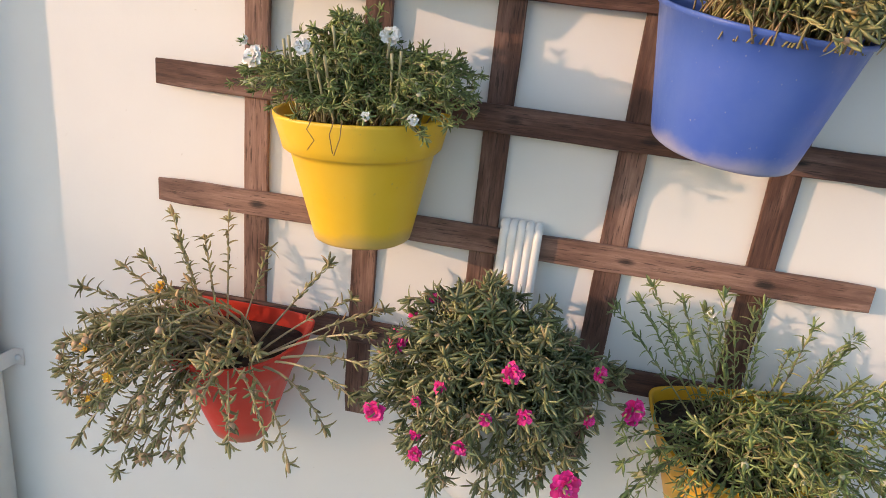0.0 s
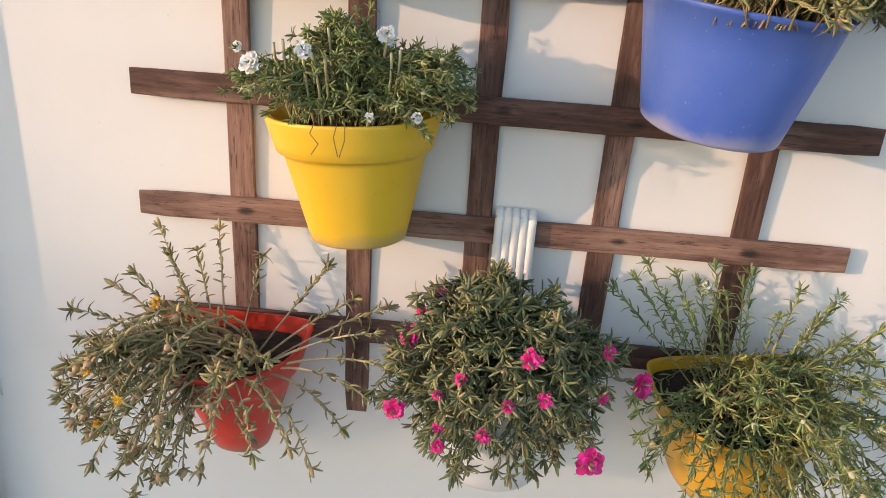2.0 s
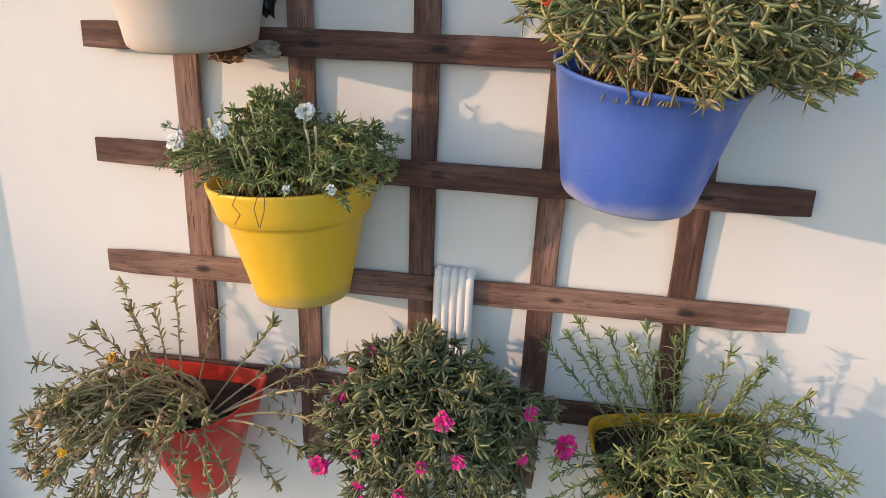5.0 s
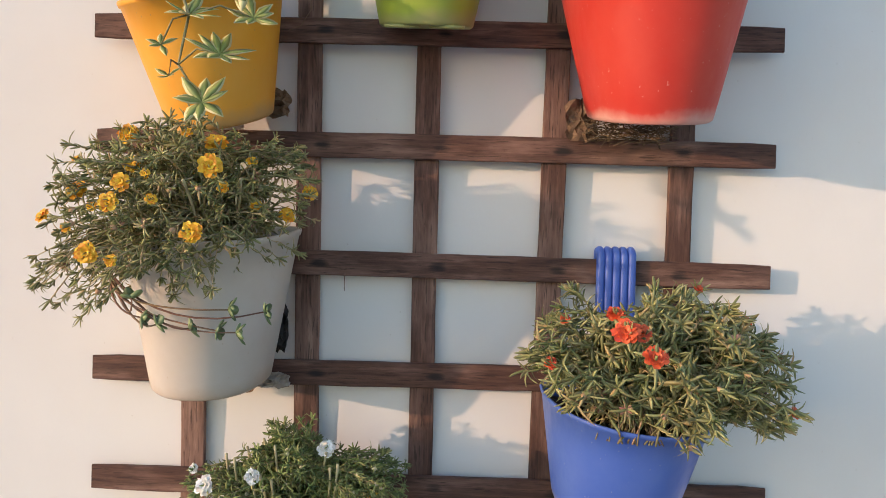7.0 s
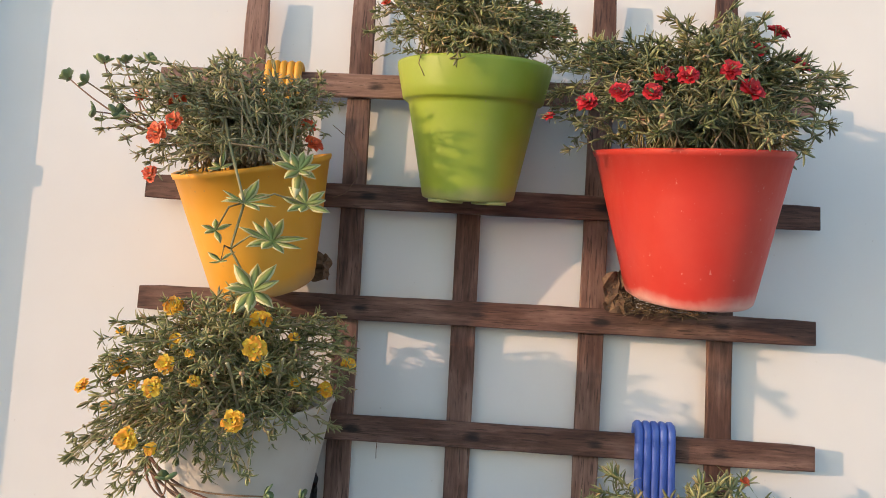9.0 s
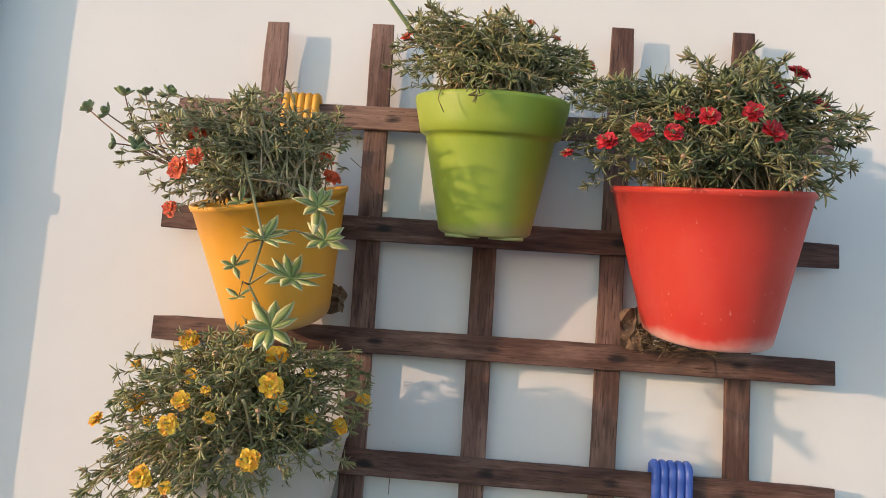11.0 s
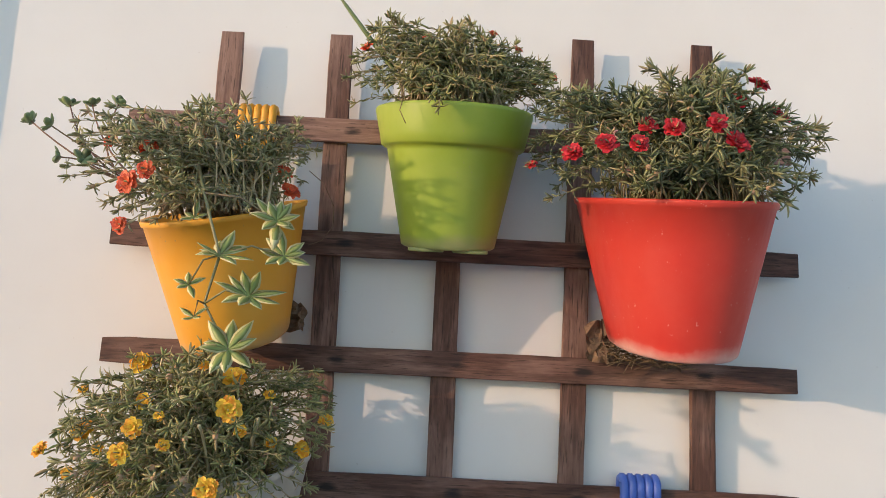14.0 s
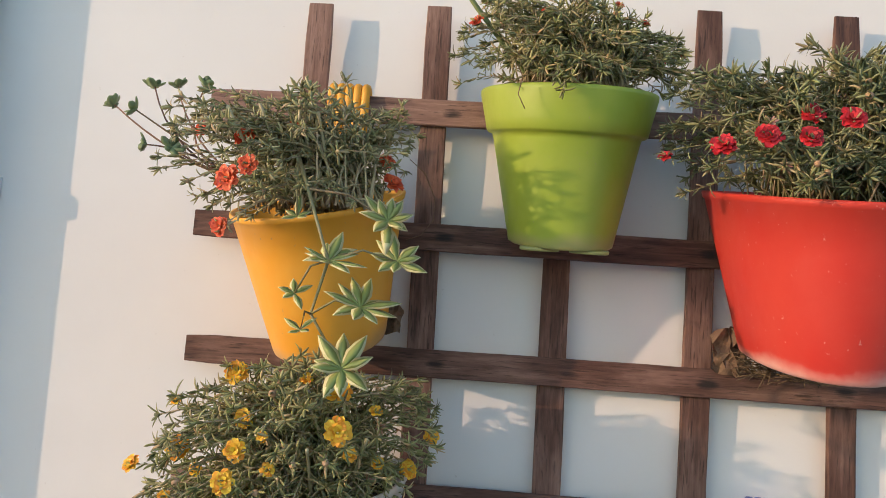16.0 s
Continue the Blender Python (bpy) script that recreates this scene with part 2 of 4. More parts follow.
# added unseen blocker, its top shaped to keep low sun off the wall's foot
to_sun = Vector((-SUN_WAY.x, -SUN_WAY.y, 0)).normalized()
side = Vector((-to_sun.y, to_sun.x, 0))
far = to_sun * 40.0
sun_blocker = Mesh()
ring = [(-9.0, 0.0), (-9.0, 6.33), (-0.523, 6.16), (-0.364, 6.03), (-0.218, 5.92), (-0.064, 5.875), (0.131, 5.865), (0.45, 5.90), (9.0, 5.90), (9.0, 0.0)]
sun_blocker.loft([[far + side * a + Vector((0, 0, h)) + to_sun * k for a, h in ring] for k in (0.0, 0.25)], True, True, True)
tagged(part("wall_south", sun_blocker, WALL, smooth=False), "plain unseen wall added to shade the foot of the house wall", "wall", kind="structure")

# maroon window with a grille
MAROON = plastic("maroon_gloss_paint", (0.13, 0.012, 0.016), (0.17, 0.02, 0.022), 0.35)
window = tagged(new("window_1"), "dark window with a maroon painted frame and grille", "window", kind="structure")
fy = WALL_Y + 0.035
for name, lo, hi in (("window_frame", (WX0, fy, WZ0), (WX0 + 0.055, fy + 0.06, WZ1)), ("window_frame", (WX1 - 0.055, fy, WZ0), (WX1, fy + 0.06, WZ1)),
                     ("window_frame", (WX0 + 0.055, fy, WZ1 - 0.055), (WX1 - 0.055, fy + 0.06, WZ1)), ("window_frame", (WX0 + 0.055, fy, WZ0), (WX1 - 0.055, fy + 0.06, WZ0 + 0.055))):
    w = Mesh()
    w.box(lo, hi, 0.004)
    part(name, w, MAROON, window, smooth=False)
for k in range(8):
    z = 0.553 + 0.1355 * k
    w = Mesh()
    w.box((WX0 + 0.055, fy + 0.018, z - 0.008), (WX1 - 0.055, fy + 0.034, z + 0.008), 0.002)
    part("grille_bar", w, MAROON, window, smooth=False)
GLASS, gt, gb = graph("dark_glass")
gb.inputs["Base Color"].default_value, gb.inputs["Roughness"].default_value = (0.012, 0.014, 0.014, 1), 0.06
w = Mesh()
w.box((WX0 + 0.05, fy + 0.045, WZ0 + 0.05), (WX1 - 0.05, fy + 0.051, WZ1 - 0.05))
part("pane", w, GLASS, window, "dark reflecting glass pane", smooth=False)
window.matrix_basis = pose(0, 0, 0, WALL_LEAN)

# rainwater pipe with saddle clips
PIPE = rough_mat("painted_pipe", (0.70, 0.69, 0.66), (0.79, 0.775, 0.745), 12, 0.5, 0.06)
pipe = thing("drainpipe", (-0.964, WALL_Y - 0.047, 0), "cream-painted plastic drainpipe clipped upright to the wall", "drainpipe")
w = Mesh()
w.loft([[(0.044 * math.cos(a), 0.044 * math.sin(a), z) for a in [2 * math.pi * k / 40 for k in range(40)]] for z in (0.0, 0.5, 1.0, 2.0, 3.0, 4.2)], True, True, True)
part("pipe", w, PIPE, pipe)
for z in (0.365, 1.835):
    clip = Mesh()
    path = [(-0.074, 0.0455), (-0.053, 0.0455), (-0.049, 0.0)] + [(0.049 * math.cos(a), -0.049 * math.sin(a)) for a in [math.pi * (1 - k / 14) for k in range(1, 14)]] + [(0.049, 0.0), (0.053, 0.0455), (0.074, 0.0455)]
    clip.loft([[(x, y, z - 0.019), (x, y - 0.003, z - 0.017), (x, y - 0.003, z + 0.017), (x, y, z + 0.019)] for x, y in path], True, True, True)
    cl = part("saddle_clip", clip, PIPE, pipe)
    sc = Mesh()
    sc.loft([[(0.064 + r * math.cos(a), 0.0425 - h, z + r * math.sin(a)) for a in [2 * math.pi * k / 10 for k in range(10)]] for r, h in ((0.007, 0), (0.007, 0.003), (0.004, 0.006))], True, True, True)
    part("screw", sc, PIPE, cl)
pipe.matrix_basis = pose(-0.964, WALL_Y - 0.047, 0, WALL_LEAN, -1.9, 0)

# ---- trellis ----
trellis = thing("trellis", (0, 0, 0), "brown-stained weathered wooden slat trellis fixed to the wall", "trellis")


def slat(length, height, depth, seed):
    r = random.Random(seed)
    s, n, rings = Mesh(), 26, []
    c = 0.0016
    bow = r.uniform(-0.0016, 0.0016)
    for i in range(n + 1):
        u = i / n
        x = (u - 0.5) * length
        h = height / 2 + r.uniform(-0.0005, 0.0005)
        o = bow * math.sin(math.pi * u) + r.uniform(-0.0003, 0.0003)
        e = c * 1.5 if i in (0, n) else 0
        d = depth / 2 - e
        h -= e * 0.6
        rings.append([(x, -d + c, -h + o), (x, d - c, -h + o), (x, d, -h + c + o), (x, d, h - c + o), (x, d - c, h + o), (x, -d + c, h + o), (x, -d, h - c + o), (x, -d, -h + c + o)])
    s.loft(rings, True, True, True)
    return s


# height at the left end and at the right end, then the two ends' x
H_ROWS = [(1.998, 1.997, -0.586, 0.620), (1.792, 1.791, -0.592, 0.627), (1.588, 1.587, -0.584, 0.618), (1.381, 1.374, -0.585, 0.615),
          (1.182, 1.184, -0.584, 0.615), (0.985, 0.981, -0.582, 0.618), (0.778, 0.785, -0.582, 0.615), (0.570, 0.573, -0.560, 0.623)]
V_COLS = [(-0.417, -0.396, 2.184), (-0.214, -0.192, 2.189), (0.003, 0.010, 2.195), (0.240, 0.212, 2.204), (0.464, 0.443, 2.205)]
for i, (za, zb, x0, x1) in enumerate(H_ROWS):
    part("slat", slat(x1 - x0, 0.0445, 0.0105, 20 + i), WOOD, trellis, smooth=False, m=pose((x0 + x1) / 2, FRONT + 0.00525, (za + zb) / 2, 0, -math.degrees(math.atan2(zb - za, x1 - x0)), 0))
for i, (xt, xb, zt) in enumerate(V_COLS):
    zb = 0.382
    lean = math.degrees(math.atan2(xt - xb, zt - zb))
    part("slat", slat(zt - zb, 0.0435, 0.0098, 40 + i), WOOD_V, trellis, smooth=False, m=pose((xt + xb) / 2, FRONT + 0.0155, (zt + zb) / 2, 0, -90 + lean, 0))
for x in (-0.41, 0.45):
    for z in (1.184, 1.791):
        w = Mesh()
        w.box((x - 0.015, 0.0205, z - 0.015), (x + 0.015, WALL_Y + 0.0213 * z, z + 0.015))
        part("spacer", w, WOOD, trellis, smooth=False)


thread = Mesh()
thread.tube([Vector((-0.134, -0.0015, 1.362)), Vector((-0.135, -0.002, 1.345)), Vector((-0.1345, -0.0015, 1.331))], [0.0008, 0.0007, 0.0006], 5)
part("thread", thread, WOOD_V, trellis, "short dark thread hanging from a slat")

# ---- pots ----
def outline(W, D, n=56, back=0.035):
    """A flat-backed, round-fronted plan, its back at y = 0."""
    pts = []
    for k in range(n):
        a = 2 * math.pi * k / n
        c, s = math.cos(a), math.sin(a)
        if s <= 0:
            e = 2 / 2.15
            pts.append((W * math.copysign(abs(c) ** e, c), -back - (D - back) * abs(s) ** e))
        else:
            e = 2 / 4.5
            pts.append((W * math.copysign(abs(c) ** e, c), -back + back * abs(s) ** e))
    return pts


def pot(cx, zb, W, w, H, D, mat, label, tilt=0.0, lip=False, feet=False, lean=0.0, off=-0.005):
    m = pose(cx, off, zb, lean, tilt, 0)
    ob = tagged(new("plant_pot"), label, "plant pot", "hanging plant pots")
    ob.matrix_basis = m
    d, back = D * w / W, H * math.tan(radians(lean))
    def ring(u, grow=0.0, z=None):
        ww, dd = w + (W - w) * u, d + (D - d) * u
        return [(x * (ww + grow) / ww, (y + dd / 2) * (dd + grow) / dd - dd / 2 - max(grow, 0) * 0.5 + back * u, H * u if z is None else z) for x, y in outline(ww, dd)]
    body = Mesh()
    if lip:
        prof = [(0, -0.012, 0.0), (0, -0.004, 0.0), (0.012, 0, None), (0.03, 0, None), (0.35, 0, None), (0.68, 0, None), (0.715, 0.001, None), (0.72, 0.006, None), (0.735, 0.009, None), (0.80, 0.009, None), (0.97, 0.010, None), (0.995, 0.009, None), (1.0, 0.006, None), (0.99, 0.002, None), (0.80, 0.001, None)]
    else:
        prof = [(0, -0.014, 0.0), (0, -0.005, 0.0), (0.012, -0.001, None), (0.035, 0, None), (0.35, 0, None), (0.68, 0, None), (0.95, 0, None), (0.955, 0.0025, None), (0.985, 0.003, None), (1.0, 0.0015, None), (0.998, -0.002, None), (0.97, -0.003, None), (0.80, -0.003, None)]
    body.loft([ring(*p) for p in prof], True, True, False)
    part("pot_body", body, mat, ob)
    soil = Mesh()
    su = 0.86
    so = ring(su, -0.003)
    cyy = -(d + (D - d) * su) / 2 + back * su
    r = random.Random(int(cx * 1000) + 5)
    rings = []
    for f in (1.0, 0.8, 0.6, 0.4, 0.2, 0.05):
        rings.append([(x * f, cyy + (y - cyy) * f, z + 0.012 * (1 - f) + r.uniform(-0.004, 0.004) * (f < 1)) for x, y, z in so])
    soil.loft(rings, True, False, True)
    part("soil", soil, SOIL, ob, "dark crumbly potting soil")
    if feet:
        for s in (-1, 1):
            f = Mesh()
            f.loft([[(s * 0.036 + (0.029 - e) * math.cos(a), -d + 0.022 + (0.013 - e) * math.sin(a), z) for a in [2 * math.pi * k / 20 for k in range(20)]] for z, e in ((0.001, 0), (-0.003, 0), (-0.0042, 0.001))], True, True, True)
            part("foot", f, mat, ob)
    return ob, m


def hook(ob, m, x, ztop, zlow, ylow, mat, ribs=5, width=0.068):
    """Ribbed strap from the back of a pot, at height zlow, up and over a slat whose top is at ztop."""
    h = Mesh()
    step = width / ribs
    path = [Vector((0, ylow, zlow)), Vector((0, ylow + 0.004, zlow + 0.03)), Vector((0, -0.0085, ztop - 0.02)), Vector((0, -0.0082, ztop - 0.004))]
    for k in range(1, 8):
        a = math.pi * k / 8
        path.append(Vector((0, 0.0052 - 0.0137 * math.cos(a), ztop + 0.001 + 0.013 * math.sin(a))))
    path += [Vector((0, 0.0189, ztop - 0.006)), Vector((0, 0.0189, ztop - 0.040))]
    inv = m.inverted()
    for k in range(ribs):
        o = Vector((x + (k - (ribs - 1) / 2) * step, 0, 0))
        h.tube([inv @ (p + o) for p in path], [step * 0.56] * len(path), 8)
    web = Mesh()
    web.loft([[inv @ (p + Vector((x + sx * width * 0.47, sy, 0))) for sx, sy in ((-1, -0.001), (1, -0.001), (1, 0.001), (-1, 0.001))] for p in path], True, True, True)
    h.loft([[Vector(web.v[4 * i + j]) for j in range(4)] for i in range(len(path))], True, True, True)
    return part("hook", h, mat, ob, "ribbed plastic hanging strap")


STALK = leaf("pale_stalk", (0.40, 0.38, 0.20), (0.47, 0.43, 0.25), (0.52, 0.42, 0.28))
AMBER = plastic("amber_plastic", (0.80, 0.36, 0.02), (0.82, 0.42, 0.05), 0.45)
LIME = plastic("lime_plastic", (0.29, 0.39, 0.03), (0.37, 0.45, 0.07), 0.42)
TOMATO = plastic("tomato_red_plastic", (0.58, 0.036, 0.022), (0.62, 0.068, 0.042), 0.45, (0.74, 0.55, 0.47), 0.6)
IVORY = plastic("ivory_plastic", (0.61, 0.555, 0.49), (0.55, 0.475, 0.39), 0.5, (0.45, 0.32, 0.2), 0.5)
BLUE = plastic("blue_plastic", (0.055, 0.125, 0.50), (0.10, 0.18, 0.53), 0.4, (0.5, 0.46, 0.44), 0.5)
LEMON = plastic("lemon_plastic", (0.82, 0.50, 0.02), (0.84, 0.55, 0.05), 0.42)
SCARLET = plastic("scarlet_plastic", (0.70, 0.045, 0.02), (0.74, 0.08, 0.05), 0.45)
MUSTARD = plastic("mustard_plastic", (0.74, 0.38, 0.01), (0.78, 0.44, 0.04), 0.45)
SNOW = plastic("white_plastic", (0.82, 0.81, 0.79), (0.78, 0.76, 0.72), 0.38, (0.6, 0.5, 0.4), 0.2)

amber_pot, m1 = pot(-0.340, 1.627, 0.130, 0.083, 0.208, 0.215, AMBER, "amber-yellow plastic pot hooked high on a wooden trellis", tilt=-9, lean=18, off=-0.022)
hook(amber_pot, m1, -0.352, 2.020, 1.80, -0.012, AMBER)
green_pot, m2 = pot(0.001, 1.795, 0.128, 0.079, 0.232, 0.200, LIME, "lime-green plastic pot with a broad collar, hung on a trellis", lip=True, feet=True, tilt=0.3, lean=13.5)
red_pot, m3 = pot(0.375, 1.646, 0.153, 0.097, 0.240, 0.280, TOMATO, "large tomato-red plastic pot with a chalky scuffed base", tilt=-1.2, lean=13.5, off=-0.020)
grey_pot, m4 = pot(-0.346, 1.186, 0.138, 0.094, 0.256, 0.225, IVORY, "ivory plastic pot with brown stains, hung on a trellis", tilt=0.5, lean=7.6, off=-0.019)
blue_pot, m5 = pot(0.330, 1.001, 0.136, 0.097, 0.178, 0.208, BLUE, "faded blue plastic pot hung slightly askew by a ribbed hook", tilt=5, lean=7, off=-0.035)
hook(blue_pot, m5, 0.342, 1.401, 1.15, -0.012, BLUE)
yellow_pot, m6 = pot(-0.186, 0.769, 0.127, 0.077, 0.207, 0.180, LEMON, "lemon-yellow plastic pot with a broad collar", tilt=-3, lip=True, lean=0.5)
scarlet_pot, m7 = pot(-0.393, 0.362, 0.124, 0.052, 0.228, 0.178, SCARLET, "scarlet plastic pot with a collar, hung low on a trellis", tilt=-0.5, lip=True, lean=12, off=-0.014)
white_pot, m8 = pot(0.070, 0.368, 0.135, 0.085, 0.24, 0.20, SNOW, "white plastic pot almost hidden by its plant", lean=5)
hook(white_pot, m8, 0.070, 0.804, 0.585, -0.010, SNOW)
mustard_pot, m9 = pot(0.478, 0.428, 0.136, 0.106, 0.168, 0.215, MUSTARD, "mustard-yellow plastic pot hung low on a trellis", tilt=-8, lean=14, off=-0.005)


# ---- plants ----
FLESHY = ((0.0, 0.6), (0.3, 1.0), (0.62, 1.0), (0.86, 0.78), (1.0, 0.25))
LANCE = ((0.0, 0.22), (0.22, 0.62), (0.45, 1.0), (0.72, 0.72), (1.0, 0.06))


def leaf_blade(mesh, p, d, side_v, length, width, curl, flat=0.55, profile=FLESHY):
    """One fleshy tapering leaf, curling towards its upper side."""
    up = side_v
    lat = d.cross(up).normalized()
    rings = []
    for u, wd in profile:
        a, b = lat * (width * wd), up * (width * wd * flat)
        c = p + d * (length * (u - 0.30 * abs(curl) * u * u)) + up * (curl * length * (u * u * 0.9 + 0.1 * u))
        rings.append([c + a, c + b, c - a, c - b])
    mesh.loft(rings, True, False, True)


def bezier(a, b, c, n):
    return [a * (1 - u) ** 2 + b * (2 * u * (1 - u)) + c * u * u for u in [i / n for i in range(n + 1)]]


def rand_dir(r):
    while True:
        v = Vector((r.uniform(-1, 1), r.uniform(-1, 1), r.uniform(-1, 1)))
        if 0.1 < v.length < 1:
            return v.normalized()


def shoot(r, stems, leaves, pts, rad, leaf_len, leaf_w, gap, start=0.3, rosette=7, curl=0.35, spread=0.9):
    n = len(pts)
    stems.tube(pts, [rad * (1 - 0.55 * i / (n - 1)) for i in range(n)], 4)
    spin = r.uniform(0, 6.28)
    total = sum((pts[i + 1] - pts[i]).length for i in range(n - 1))
    count = max(2, int(total * (1 - start) / gap))
    for k in range(count):
        u = start + (1 - start) * (k + r.random()) / count
        f = u * (n - 1)
        i = min(int(f), n - 2)
        p = pts[i].lerp(pts[i + 1], f - i)
        d = (pts[i + 1] - pts[i]).normalized()
        spin += 2.4 + r.uniform(-0.3, 0.3)
        a = d.orthogonal().normalized()
        o = (a * math.cos(spin) + d.cross(a) * math.sin(spin)).normalized()
        way = (d * r.uniform(0.45, 1.3) + o * spread).normalized()
        up = (d - way * d.dot(way)).normalized()
        leaf_blade(leaves, p, way, up, leaf_len * r.uniform(0.65, 1.2), leaf_w * r.uniform(0.8, 1.15), curl * r.uniform(-1.6, 1.5))
    d = (pts[-1] - pts[-2]).normalized()
    a = d.orthogonal().normalized()
    for k in range(rosette):
        t = 6.283 * k / rosette + r.uniform(-0.3, 0.3)
        o = a * math.cos(t) + d.cross(a) * math.sin(t)
        way = (d * r.uniform(0.5, 1.9) + o * spread * 1.25).normalized()
        up = (d - way * d.dot(way)).normalized()
        leaf_blade(leaves, pts[-1], way, up, leaf_len * r.uniform(0.8, 1.25), leaf_w * r.uniform(0.85, 1.15), curl * r.uniform(-1.8, 1.2))
    return d


def flower_mesh(r, radius, petals=26, ruffle=0.25):
    m = Mesh()
    for k in range(petals):
        u = k / petals
        ring = 0 if u < 0.45 else (1 if u < 0.78 else 2)
        length = radius * (1.0, 0.78, 0.5)[ring] * r.uniform(0.85, 1.12)
        lift = (0.05, 0.48, 1.05)[ring] + r.uniform(-0.15, 0.2)
        a = k * 2.399 + r.uniform(-0.2, 0.2)
        out, lat, up = Vector((math.cos(a), math.sin(a), 0)), Vector((-math.sin(a), math.cos(a), 0)), Vector((0, 0, 1))
        rows = []
        for v, wd in ((0.05, 0.18), (0.45, 0.75), (0.8, 0.95), (1.0, 0.6)):
            c = out * (length * v * math.cos(lift * (1 - 0.3 * v))) + up * (length * v * math.sin(lift * (1 - 0.35 * v)))
            wid = radius * 0.36 * wd
            rows.append([c + lat * (wid * s) + up * (wid * 0.35 * abs(s) + r.uniform(-1, 1) * ruffle * radius * 0.4 * v) + out * (-abs(s) * wid * 0.25 + r.uniform(-1, 1) * radius * 0.07 * v) for s in (-1, -0.35, 0.35, 1)])
        m.loft(rows, False)
    return m


def bud_mesh(n=8):
    m = Mesh()
    m.loft([[(r_ * math.cos(a), r_ * math.sin(a), z) for a in [2 * math.pi * k / n for k in range(n)]] for r_, z in ((0.2, 0), (0.75, 0.35), (1.0, 0.9), (0.8, 1.5), (0.3, 1.95), (0.05, 2.2))], True, True, True)
    return m


FLOWERS = {}


def flower_data(mat, k):
    key = (mat.name, k)
    if key not in FLOWERS:
        FLOWERS[key] = flower_mesh(random.Random(k * 31 + len(mat.name)), 1.0).data("flower", mat)
    return FLOWERS[key]


BUD_DATA = {}


def withered_mesh(seed):
    m, rr = Mesh(), random.Random(seed)
    for k in range(11):
        a = k * 2.4
        way = Vector((math.cos(a) * 0.8, math.sin(a) * 0.8, rr.uniform(0.2, 1.1))).normalized()
        up = (Vector((0, 0, 1)) - way * way.z).normalized()
        leaf_blade(m, Vector((0, 0, 0)), way, up, rr.uniform(0.6, 1.1), 0.15, rr.uniform(-0.9, 0.9), 0.4)
    return m


WITHERED = [withered_mesh(k).data("withered_flower", BUD) for k in range(3)]


def turn_to(p, d, size, r):
    q = d.to_track_quat("Z", "Y").to_matrix().to_4x4()
    return Matrix.Translation(p) @ q @ pose(0, 0, 0, 0, 0, r.uniform(0, 360)) @ Matrix.Diagonal((size, size, size, 1))


